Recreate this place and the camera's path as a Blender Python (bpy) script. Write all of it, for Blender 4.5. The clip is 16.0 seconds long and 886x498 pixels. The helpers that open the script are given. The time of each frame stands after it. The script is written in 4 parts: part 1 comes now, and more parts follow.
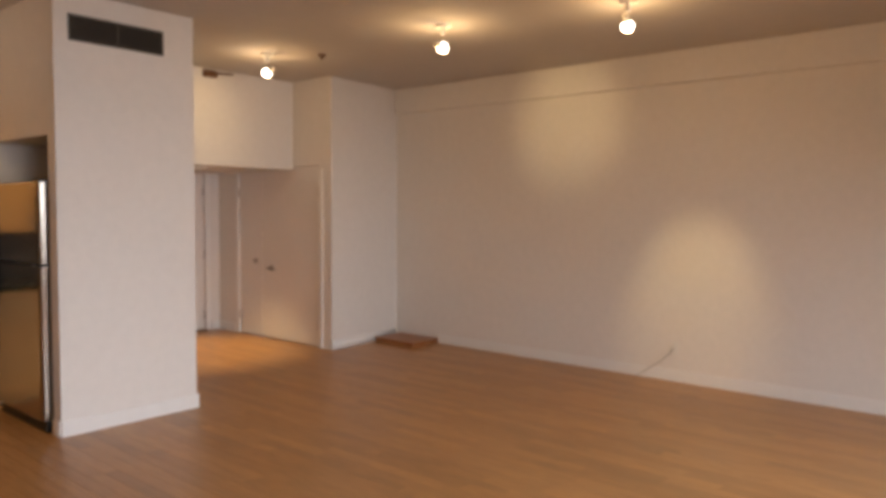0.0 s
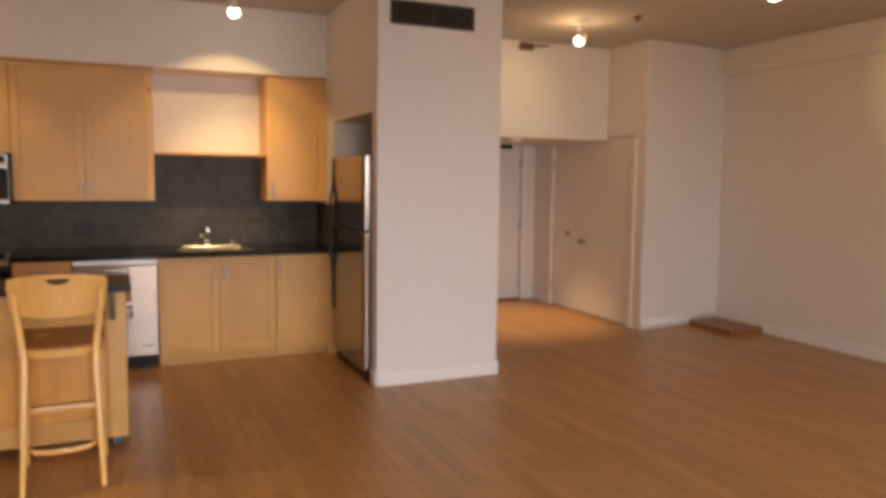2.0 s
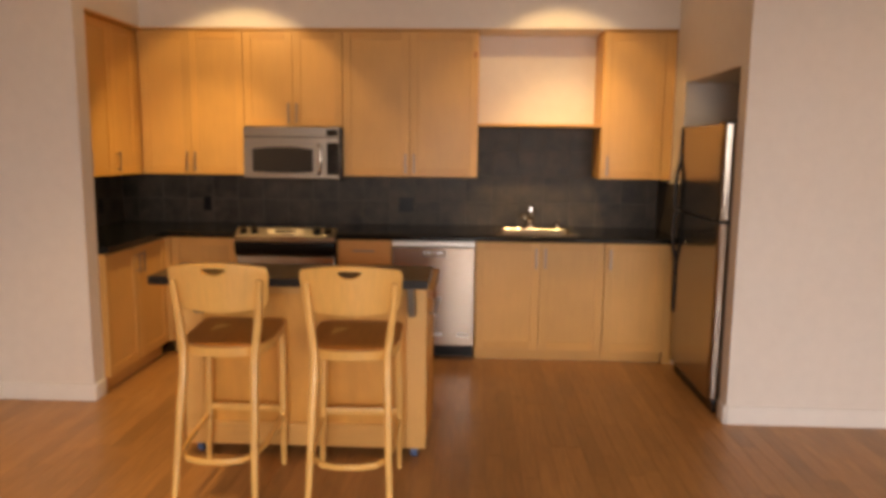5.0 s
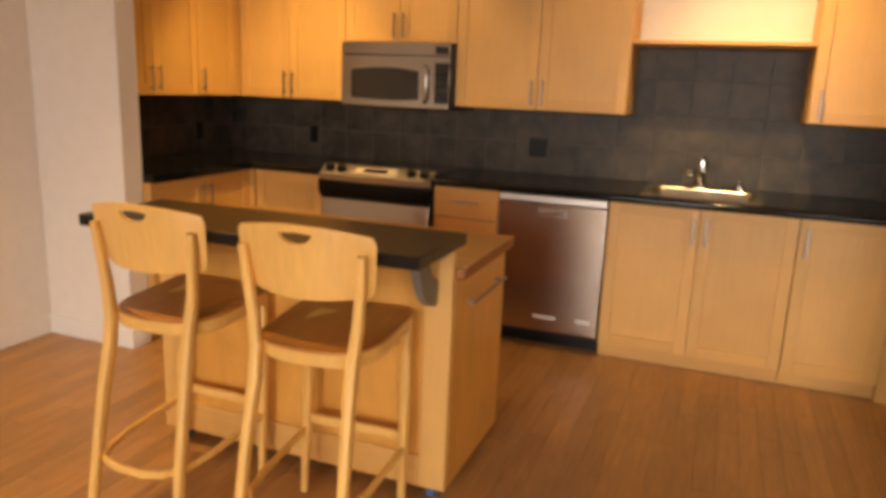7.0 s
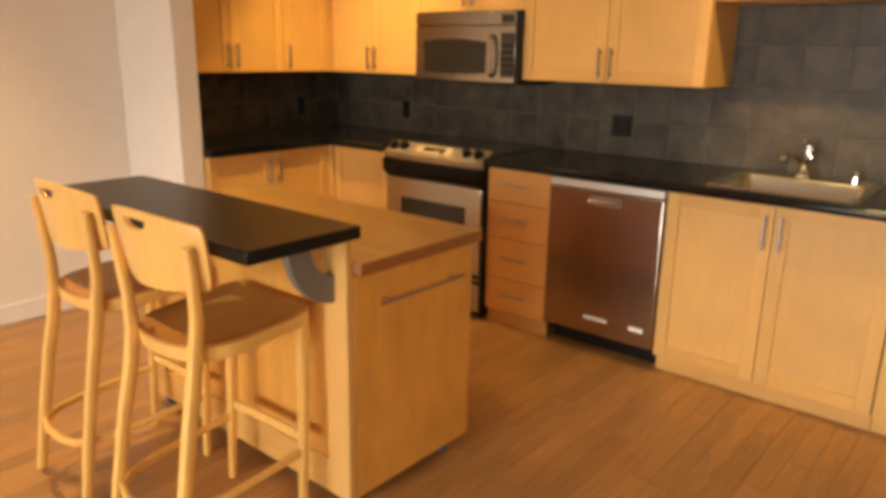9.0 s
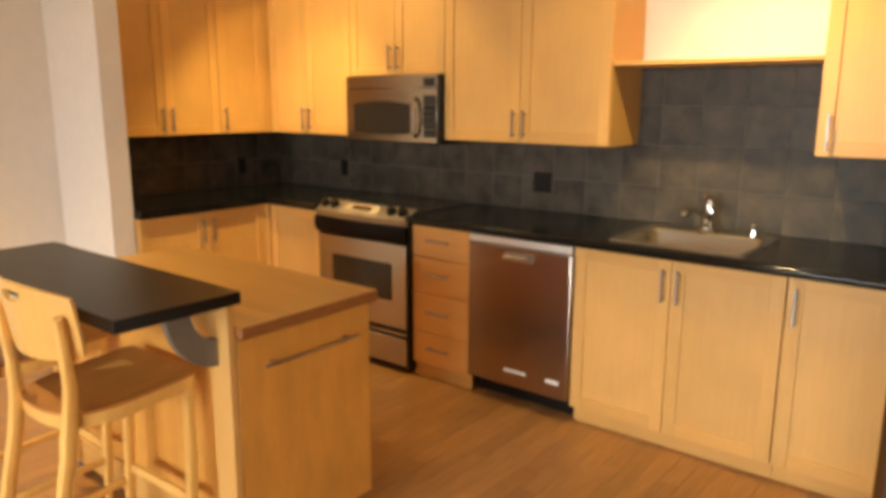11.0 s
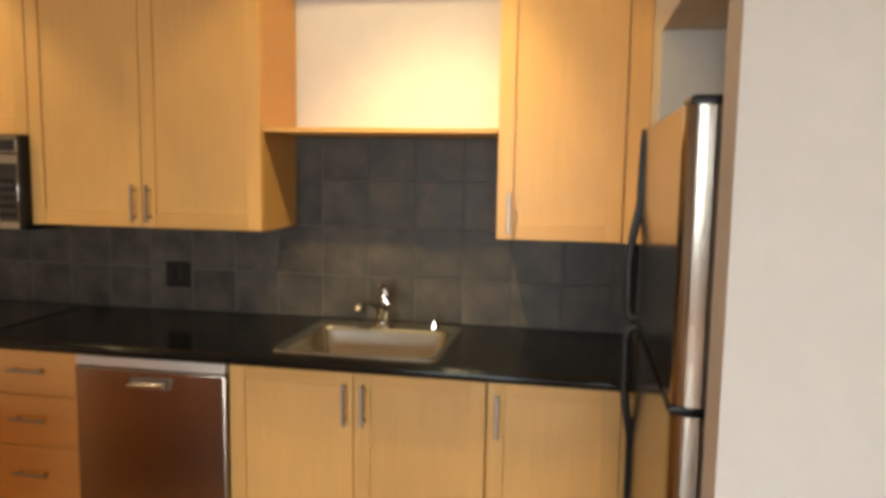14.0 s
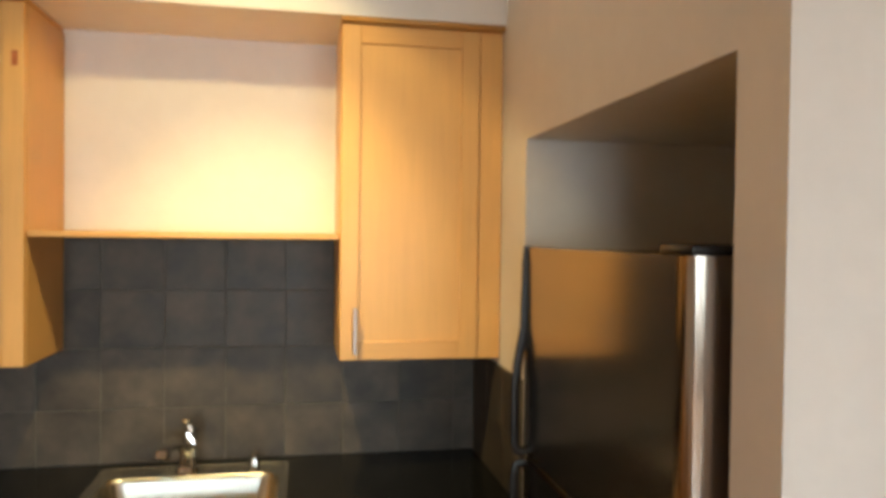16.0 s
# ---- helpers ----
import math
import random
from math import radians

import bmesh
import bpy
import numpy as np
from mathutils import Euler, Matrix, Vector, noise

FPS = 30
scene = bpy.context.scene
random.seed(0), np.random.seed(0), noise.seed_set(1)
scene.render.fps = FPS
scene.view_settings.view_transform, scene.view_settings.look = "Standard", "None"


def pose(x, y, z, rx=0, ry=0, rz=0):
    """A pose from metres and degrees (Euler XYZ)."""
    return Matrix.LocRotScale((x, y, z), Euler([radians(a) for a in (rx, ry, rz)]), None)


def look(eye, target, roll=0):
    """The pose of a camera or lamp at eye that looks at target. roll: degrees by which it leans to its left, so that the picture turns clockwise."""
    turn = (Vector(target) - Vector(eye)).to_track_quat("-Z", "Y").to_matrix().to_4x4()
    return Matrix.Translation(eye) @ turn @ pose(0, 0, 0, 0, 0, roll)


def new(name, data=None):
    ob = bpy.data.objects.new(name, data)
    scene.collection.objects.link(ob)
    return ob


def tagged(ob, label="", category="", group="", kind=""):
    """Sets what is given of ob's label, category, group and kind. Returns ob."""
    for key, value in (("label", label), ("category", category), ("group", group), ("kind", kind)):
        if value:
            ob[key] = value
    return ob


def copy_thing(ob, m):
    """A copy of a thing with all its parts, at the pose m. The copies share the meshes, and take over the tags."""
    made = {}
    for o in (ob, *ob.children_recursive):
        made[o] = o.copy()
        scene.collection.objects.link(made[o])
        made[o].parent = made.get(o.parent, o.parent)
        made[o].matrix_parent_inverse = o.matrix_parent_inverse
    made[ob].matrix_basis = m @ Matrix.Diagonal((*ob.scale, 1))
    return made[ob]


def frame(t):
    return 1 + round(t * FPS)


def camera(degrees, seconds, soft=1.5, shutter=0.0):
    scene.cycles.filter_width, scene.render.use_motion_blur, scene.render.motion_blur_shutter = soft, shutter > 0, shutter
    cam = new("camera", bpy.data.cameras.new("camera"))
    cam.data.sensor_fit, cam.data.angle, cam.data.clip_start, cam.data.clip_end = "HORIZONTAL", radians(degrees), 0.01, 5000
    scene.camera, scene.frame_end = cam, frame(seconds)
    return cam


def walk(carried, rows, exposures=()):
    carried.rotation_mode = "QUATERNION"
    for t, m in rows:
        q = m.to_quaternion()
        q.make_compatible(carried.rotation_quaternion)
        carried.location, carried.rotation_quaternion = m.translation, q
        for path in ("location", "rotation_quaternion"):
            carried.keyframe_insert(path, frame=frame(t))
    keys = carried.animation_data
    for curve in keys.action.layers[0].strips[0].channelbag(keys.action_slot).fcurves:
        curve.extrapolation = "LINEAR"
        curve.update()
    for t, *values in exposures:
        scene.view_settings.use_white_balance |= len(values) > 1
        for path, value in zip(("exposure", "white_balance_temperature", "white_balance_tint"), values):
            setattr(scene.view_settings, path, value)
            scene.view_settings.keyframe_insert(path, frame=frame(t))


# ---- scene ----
cam = camera(63.0, 16.0, soft=4.2)
PATH = [
    (0, (-1.875, -6.659, 1.507), (-0.351, -5.368, 1.399), 0.4),
    (0.5, (-1.714, -6.668, 1.535), (-0.368, -5.194, 1.403), 0.7),
    (1, (-1.617, -6.707, 1.527), (-0.455, -5.086, 1.368), 0.4),
    (1.5, (-1.581, -6.684, 1.525), (-0.598, -4.951, 1.347), 0.5),
    (2, (-1.571, -6.639, 1.511), (-0.767, -4.818, 1.318), 0.7),
    (2.5, (-1.567, -6.57, 1.485), (-0.948, -4.68, 1.276), 0.7),
    (3, (-1.562, -6.532, 1.472), (-1.152, -4.588, 1.243), 0.5),
    (3.5, (-1.631, -6.482, 1.561), (-1.378, -4.517, 1.293), -0.1),
    (4, (-1.568, -6.293, 1.562), (-1.434, -4.316, 1.294), -0.2),
    (6.5, (-0.996, -4.721, 1.438), (-1.492, -2.82, 1.062), 2.2),
    (7, (-0.824, -4.444, 1.419), (-1.513, -2.619, 0.98), 2.3),
    (7.5, (-0.585, -4.228, 1.427), (-1.474, -2.514, 0.907), 1.9),
    (8, (-0.399, -4.023, 1.425), (-1.452, -2.417, 0.866), 1.7),
    (8.2, (-0.322, -3.938, 1.44), (-1.436, -2.378, 0.868), 2.0),
    (10.3, (0.097, -3.542, 1.458), (-1.201, -2.095, 0.99), 0.2),
    (10.5, (0.119, -3.534, 1.472), (-1.161, -2.064, 1.024), 0.1),
    (11, (0.206, -3.55, 1.518), (-1.014, -2.017, 1.117), 0.2),
    (11.5, (0.258, -3.513, 1.549), (-0.889, -1.913, 1.197), 0.2),
    (12, (0.197, -3.423, 1.528), (-0.835, -1.736, 1.236), 0.2),
    (12.5, (0.071, -3.342, 1.502), (-0.795, -1.555, 1.265), 0.9),
    (13, (-0.051, -3.26, 1.515), (-0.728, -1.389, 1.308), 1.1),
    (13.5, (-0.095, -3.063, 1.56), (-0.627, -1.148, 1.336), 0.7),
    (14, (-0.161, -2.924, 1.554), (-0.523, -0.969, 1.334), 0.9),
    (14.5, (-0.245, -2.783, 1.55), (-0.425, -0.804, 1.32), 1.3),
    (15, (-0.263, -2.669, 1.552), (-0.272, -0.683, 1.312), 1.2),
    (15.5, (-0.432, -2.615, 1.59), (-0.156, -0.641, 1.43), 1.2),
    (16, (-0.558, -2.605, 1.698), (-0.178, -0.642, 1.662), 0.7),
]
walk(cam, [(t, look(eye, target, roll)) for t, eye, target, roll in PATH],
     exposures=[(0.0, 0.02, 6700, 12), (3.5, -0.15, 7900, 20), (7.0, 0.34, 8400, 15), (10.5, 0.92, 7600, 5), (13.0, 0.50, 6850, 1), (16.0, 0.52, 6450, -1)])

# ---- plan, in metres: x along the kitchen's back wall, y towards it, z up ----
CEIL = 2.90
LEFT, RIGHT, SOUTH = -4.19, 4.31, -9.0
SIDE = 0.072            # kitchen's wall with the fridge recess
COL_Y, COL_X = -1.75, 1.05
BASE_Y, UP_Y = -0.63, -0.35
TOP = 0.912            # worktop
UP_LOW, UP_HIGH = 1.305, 2.368

# ---- world and lights ----
world = bpy.data.worlds.new("world")
scene.world = world
world.use_nodes = True
wn = world.node_tree
sky = wn.nodes.new("ShaderNodeTexSky")
sky.sky_type = "NISHITA"
sky.sun_disc = False
sky.sun_elevation = radians(38)
sky.sun_rotation = radians(120)
wn.links.new(sky.outputs[0], wn.nodes["Background"].inputs[0])
wn.nodes["Background"].inputs[1].default_value = 0.10

DAY = 93.0             # each window's daylight
SPOT = 54.0            # each ceiling bulb's beam
SPILL = 2.4            # and the light round it
WARM = (1.0, 0.74, 0.36)
AMBER = (1.0, 0.64, 0.27)   # of the bulbs' sides
COOL = (0.81, 0.89, 1.0)


def lamp(kind, name, m, power, colour, **settings):
    data = bpy.data.lights.new(name, kind)
    data.energy, data.color = power, colour
    if kind == "AREA":
        data.shape, data.size, data.size_y = "RECTANGLE", settings["w"], settings["h"]
        data.spread = radians(112)
    if kind == "SPOT":
        data.spot_size, data.spot_blend, data.shadow_soft_size = radians(settings["cone"]), settings["blend"], 0.03
    if kind == "POINT":
        data.shadow_soft_size = 0.05
    ob = new(name, data)
    ob.matrix_world = m
    return ob


WINDOWS = [(-2.4, -0.8), (0.1, 2.8)]     # openings in the south wall, x from and to
WIN_LOW, WIN_HIGH = 0.55, 2.55
for a, b in WINDOWS:
    lamp("AREA", "daylight", look(((a + b) / 2, SOUTH + 0.02, 1.55), ((a + b) / 2, -7.0, 0.0)), DAY, COOL, w=b - a - 0.1, h=1.9)
# bulb's place, and where its beam is aimed
BULBS = [((2.12, -1.18, 2.73), (1.9, -0.1, 2.2)), ((2.34, -3.07, 2.73), (4.33, -3.0, 2.38)), ((2.62, -4.44, 2.73), (4.31, -4.3, 0.66)),
         ((-0.80, -1.07, 2.70), (-0.66, -0.05, 1.0)), ((-2.98, -1.10, 2.70), (-3.42, -0.55, 0.7)),
         # unseen bulb, added only to brighten the left floor and wall
         ((-3.25, -2.55, 2.73), (-3.1, -3.2, 0.0))]
CONES = [95, 46, 36, 70, 76, 104]
BLENDS = [1.0, 1.0, 1.0, 1.0, 1.0, 0.9]
POWERS = [0.18, 0.6, 1.5, 1.45, 1.5, 1.9]
# the weaker light round the beam, out to the reflector's rim, and where it is aimed
RIMS = [None, None, None, (0.34, (-0.74, -0.05, 1.0)), (0.38, (-3.12, -0.08, 1.05)), None]
RIM_CONE = 100
SPILLS = [2.0, 3.0, 3.0, 0.30, 0.35, 0.5]
for (place, aim), cone, blend, share, spill, rim in zip(BULBS, CONES, BLENDS, POWERS, SPILLS, RIMS):
    d = (Vector(aim) - Vector(place)).normalized()
    lamp("SPOT", "bulb_beam", look(Vector(place) + d * 0.075, aim), SPOT * share, WARM, cone=cone, blend=blend)
    if rim:
        lamp("SPOT", "bulb_rim", look(Vector(place) + d * 0.075, rim[1]), SPOT * rim[0], WARM, cone=RIM_CONE, blend=0.3)
    lamp("POINT", "bulb_spill", Matrix.Translation(Vector(place) - Vector((0, 0, 0.085))), SPILL * spill, AMBER)


HALL_LIGHT = (2.25, 0.14, 1.92)
lamp("SPOT", "hall_beam", look(HALL_LIGHT, (2.25, 0.1401, 0)), 150.0, WARM, cone=72, blend=0.8)


# ---- materials ----
def material(name, base, rough=0.5, metal=0.0, spread=0.0, scale=8.0, stretch=(1, 1, 1), bump=0.0, bump_scale=60.0, dark=None, island=False,
             vary=0.0, coat=0.0, rough_spread=0.0, second=0.0, second_scale=1.3, spec=0.5, brushed=0.0):
    """A surface with fine grain, slow patches, a little relief and a tone that differs from piece to piece."""
    m = bpy.data.materials.new(name)
    m.use_nodes = True
    n, l = m.node_tree.nodes, m.node_tree.links
    p = n["Principled BSDF"]
    p.inputs["Roughness"].default_value, p.inputs["Metallic"].default_value = rough, metal
    p.inputs["Coat Weight"].default_value, p.inputs["Coat Roughness"].default_value = coat, 0.12
    p.inputs["Specular IOR Level"].default_value = spec
    place = n.new("ShaderNodeTexCoord")
    info = n.new("ShaderNodeObjectInfo")
    shift = n.new("ShaderNodeVectorMath")
    shift.operation = "MULTIPLY_ADD"
    shift.inputs[1].default_value = (1, 1, 1)
    l.new(place.outputs["Object"], shift.inputs[0])
    spin = n.new("ShaderNodeCombineXYZ")
    grow = n.new("ShaderNodeMath")
    grow.operation = "MULTIPLY"
    grow.inputs[1].default_value = 37.0
    chance = info.outputs["Random"]
    if island:
        geo = n.new("ShaderNodeNewGeometry")
        chance = geo.outputs["Random Per Island"]
    l.new(chance, grow.inputs[0])
    for i in range(3):
        l.new(grow.outputs[0], spin.inputs[i])
    l.new(spin.outputs[0], shift.inputs[2])
    mapping = n.new("ShaderNodeMapping")
    mapping.inputs["Scale"].default_value = stretch
    l.new(shift.outputs[0], mapping.inputs["Vector"])
    grain = n.new("ShaderNodeTexNoise")
    grain.inputs["Scale"].default_value, grain.inputs["Detail"].default_value = scale, 6.0
    grain.inputs["Roughness"].default_value = 0.62
    l.new(mapping.outputs[0], grain.inputs["Vector"])
    patch = n.new("ShaderNodeTexNoise")
    patch.inputs["Scale"].default_value, patch.inputs["Detail"].default_value = second_scale, 3.0
    l.new(shift.outputs[0], patch.inputs["Vector"])
    low = dark or tuple(c * (1 - spread) for c in base)
    high = tuple(min(1.0, c * (1 + spread * 0.7)) for c in base)
    ramp = n.new("ShaderNodeValToRGB")
    ramp.color_ramp.elements[0].position, ramp.color_ramp.elements[0].color = 0.30, (*low, 1)
    ramp.color_ramp.elements[1].position, ramp.color_ramp.elements[1].color = 0.70, (*high, 1)
    l.new(grain.outputs["Fac"], ramp.inputs[0])
    # slow patches and the piece's own tone, as one brightness
    tone = n.new("ShaderNodeMath")
    tone.operation = "MULTIPLY_ADD"
    tone.inputs[1].default_value, tone.inputs[2].default_value = second * 2, 1.0 - second - vary / 2
    l.new(patch.outputs["Fac"], tone.inputs[0])
    own = n.new("ShaderNodeMath")
    own.operation = "MULTIPLY_ADD"
    own.inputs[1].default_value = vary
    l.new(chance, own.inputs[0])
    l.new(tone.outputs[0], own.inputs[2])
    mixed = n.new("ShaderNodeVectorMath")
    mixed.operation = "SCALE"
    l.new(ramp.outputs[0], mixed.inputs[0])
    l.new(own.outputs[0], mixed.inputs["Scale"])
    l.new(mixed.outputs[0], p.inputs["Base Color"])
    if rough_spread:
        r = n.new("ShaderNodeMath")
        r.operation = "MULTIPLY_ADD"
        r.inputs[1].default_value, r.inputs[2].default_value = rough_spread, rough - rough_spread / 2
        l.new(patch.outputs["Fac"], r.inputs[0])
        l.new(r.outputs[0], p.inputs["Roughness"])
    if brushed:
        p.inputs["Anisotropic"].default_value = brushed
        tangent = n.new("ShaderNodeTangent")
        tangent.direction_type = "UV_MAP"
        l.new(tangent.outputs[0], p.inputs["Tangent"])
    if bump:
        fine = n.new("ShaderNodeTexNoise")
        fine.inputs["Scale"].default_value, fine.inputs["Detail"].default_value = bump_scale, 4.0
        l.new(mapping.outputs[0], fine.inputs["Vector"])
        b = n.new("ShaderNodeBump")
        b.inputs["Strength"].default_value, b.inputs["Distance"].default_value = bump, 0.002
        l.new(fine.outputs["Fac"], b.inputs["Height"])
        l.new(b.outputs[0], p.inputs["Normal"])
    return m


def glowing(name, colour, strength):
    m = bpy.data.materials.new(name)
    m.use_nodes = True
    p = m.node_tree.nodes["Principled BSDF"]
    p.inputs["Base Color"].default_value = (*colour, 1)
    p.inputs["Emission Color"].default_value = (*colour, 1)
    p.inputs["Emission Strength"].default_value = strength
    return m


PAINT = material("wall_paint", (0.76, 0.71, 0.655), 0.62, spread=0.03, scale=14, bump=0.12, bump_scale=180, second=0.025, second_scale=0.9)
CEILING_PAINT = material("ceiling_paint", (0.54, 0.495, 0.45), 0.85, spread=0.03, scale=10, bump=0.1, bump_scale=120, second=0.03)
TRIM_PAINT = material("trim_paint", (0.80, 0.77, 0.73), 0.38, spread=0.02, scale=20, bump=0.05, second=0.02)
DOOR_PAINT = material("door_paint", (0.78, 0.73, 0.68), 0.42, spread=0.02, scale=20, bump=0.06, second=0.03)
MAPLE = material("maple", (0.68, 0.376, 0.116), 0.44, spread=0.05, scale=9, stretch=(8, 8, 0.5), bump=0.06, bump_scale=40, vary=0.12, second=0.11,
                 second_scale=4.0, coat=0.03)
MAPLE_FLAT = material("maple_across", (0.67, 0.358, 0.104), 0.44, spread=0.06, scale=9, stretch=(0.55, 7, 7), bump=0.06, bump_scale=40, vary=0.12, second=0.11,
                      second_scale=4.0, coat=0.03)
DRAWER_WOOD = material("reddish_maple", (0.67, 0.318, 0.092), 0.44, spread=0.06, scale=9, stretch=(0.55, 7, 7), bump=0.06, bump_scale=40, vary=0.10, second=0.10, second_scale=4.0)
PLY = material("birch_ply", (0.70, 0.335, 0.072), 0.40, spread=0.12, scale=5, stretch=(2.5, 2.5, 0.7), bump=0.05, vary=0.06, second=0.22, second_scale=4.5)
STOOL_WOOD = material("stool_beech", (0.80, 0.46, 0.135), 0.33, spread=0.09, scale=8, stretch=(6, 6, 0.6), bump=0.05, vary=0.08, second=0.06, second_scale=3, coat=0.25)
SEAT_WOOD = material("stool_seat", (0.54, 0.215, 0.05), 0.42, spread=0.14, scale=7, stretch=(5, 0.7, 5), bump=0.05, second=0.10, second_scale=4, coat=0.06)
BUTCHER = material("butcher_block", (0.61, 0.35, 0.118), 0.40, spread=0.10, scale=9, stretch=(0.6, 8, 8), bump=0.06, vary=0.16, second=0.05, coat=0.1)
BUTCHER_END = material("butcher_end_grain", (0.30, 0.112, 0.030), 0.6, spread=0.18, scale=16, stretch=(1, 1, 5), bump=0.1, vary=0.1)
FLOOR_WOOD = material("floor_board", (0.42, 0.207, 0.072), 0.33, spread=0.20, scale=8, stretch=(9, 0.7, 9), bump=0.05, bump_scale=50, vary=0.26, second=0.20,
                      second_scale=2, rough_spread=0.12, spec=0.42)
FLOOR_REST = material("floor_board_far", (0.42, 0.207, 0.072), 0.33, spread=0.20, scale=8, stretch=(9, 0.7, 9), bump=0.05, bump_scale=50, vary=0.26, second=0.20,
                      second_scale=2, island=True, rough_spread=0.12, spec=0.42)
KNOT = material("wood_knot", (0.42, 0.12, 0.03), 0.45, spread=0.3, scale=60)
RED_WOOD = material("reddish_wood", (0.30, 0.115, 0.035), 0.4, spread=0.15, scale=9, stretch=(7, 0.6, 7), second=0.08)
JOINT = material("floor_joint", (0.24, 0.12, 0.046), 0.8, spread=0.2)
GRANITE = material("black_granite", (0.008, 0.008, 0.008), 0.12, spread=0.7, scale=160, second=0.2, spec=0.28)
LAMINATE = material("black_laminate", (0.011, 0.009, 0.008), 0.32, spread=0.4, scale=60, bump=0.04, second=0.2, rough_spread=0.08, spec=0.28)
SLATE = material("slate_tile", (0.068, 0.053, 0.039), 0.5, spread=0.45, scale=7, bump=0.35, bump_scale=24, vary=0.35, second=0.38, second_scale=7, rough_spread=0.2, spec=0.35)
GROUT = material("grout", (0.125, 0.113, 0.092), 0.9, spread=0.2, scale=30, bump=0.2)
STEEL = material("brushed_steel", (0.43, 0.38, 0.32), 0.22, 1.0, brushed=0.5, spread=0.05, scale=12, stretch=(0.4, 0.4, 60), second=0.04, rough_spread=0.05)
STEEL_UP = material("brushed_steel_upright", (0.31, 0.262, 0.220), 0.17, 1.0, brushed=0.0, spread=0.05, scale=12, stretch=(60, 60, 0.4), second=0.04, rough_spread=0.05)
DISH_STEEL = material("dishwasher_steel", (0.43, 0.35, 0.285), 0.25, 1.0, spread=0.05, scale=12, stretch=(60, 60, 0.4), second=0.04, rough_spread=0.05)
SINK_STEEL = material("sink_steel", (0.62, 0.60, 0.53), 0.22, 1.0, spread=0.05, scale=14, stretch=(1, 20, 20), second=0.05)
PANEL_STEEL = material("panel_steel", (0.78, 0.73, 0.64), 0.42, 1.0, spread=0.05, scale=14, stretch=(1, 20, 20), second=0.05)
STRIP_STEEL = material("satin_steel", (0.74, 0.71, 0.66), 0.52, 1.0, spread=0.05, scale=12, stretch=(0.4, 0.4, 60), second=0.04)
MICRO_GLASS = material("meshed_glass", (0.022, 0.018, 0.015), 0.22, spread=0.25, scale=300, second=0.1)
CHROME = material("chrome", (0.78, 0.77, 0.75), 0.07, 1.0, spread=0.01)
NICKEL = material("brushed_nickel", (0.37, 0.31, 0.27), 0.40, 1.0, spread=0.05, scale=40)
BLACK = material("black_plastic", (0.009, 0.008, 0.0075), 0.35, spread=0.2, scale=40, spec=0.28)
BLACK_GLASS = material("black_glass", (0.008, 0.008, 0.008), 0.06, spread=0.1, coat=0.5)
OVEN_GLASS = material("smoked_glass", (0.028, 0.022, 0.018), 0.14, spread=0.1, coat=0.1)
GREY_METAL = material("grey_painted_metal", (0.17, 0.145, 0.12), 0.5, 0.0, spread=0.1, scale=30)
VENT_DARK = material("vent_dark", (0.085, 0.075, 0.060), 0.7, spread=0.2, scale=20)
BLUE_RUBBER = material("blue_rubber", (0.07, 0.13, 0.27), 0.55, spread=0.15, scale=30)
BROWN_METAL = material("brown_metal", (0.16, 0.07, 0.03), 0.5, 0.4, spread=0.15, scale=30)
WHITE_PLASTIC = material("white_plastic", (0.74, 0.71, 0.66), 0.4, spread=0.02)
PALE_MARK = material("pale_marking", (0.66, 0.64, 0.60), 0.35, spread=0.03)
BULB_GLASS = glowing("lit_bulb", (1.0, 0.93, 0.80), 9.0)
CABLE = material("cable_grey", (0.30, 0.26, 0.22), 0.5, spread=0.05)
PANE = bpy.data.materials.new("window_glass")
PANE.use_nodes = True
PANE.node_tree.nodes["Principled BSDF"].inputs["Transmission Weight"].default_value = 1.0
PANE.node_tree.nodes["Principled BSDF"].inputs["Roughness"].default_value = 0.0


# ---- mesh helpers ----
def block(bm, a, b, bevel=0.0, segments=1):
    """A box from corner a to corner b, its edges rounded."""
    made = bmesh.ops.create_cube(bm, size=1)["verts"]
    for v in made:
        v.co = [(a[i] + b[i]) / 2 + v.co[i] * (b[i] - a[i]) for i in range(3)]
    if bevel:
        edges = list({e for v in made for e in v.link_edges})
        bmesh.ops.bevel(bm, geom=edges, offset=bevel, segments=segments, affect="EDGES", profile=0.5)
    return bm


def boxes(*list_of, bevel=0.0, segments=1):
    bm = bmesh.new()
    for a, b in list_of:
        block(bm, a, b, bevel, segments)
    return bm


def rod(bm, a, b, r, r2=None, sides=12):
    """A round bar from a to b."""
    a, b = Vector(a), Vector(b)
    m = Matrix.Translation((a + b) / 2) @ (b - a).to_track_quat("Z", "Y").to_matrix().to_4x4()
    bmesh.ops.create_cone(bm, cap_ends=True, segments=sides, radius1=r, radius2=r if r2 is None else r2, depth=(b - a).length, matrix=m)
    return bm


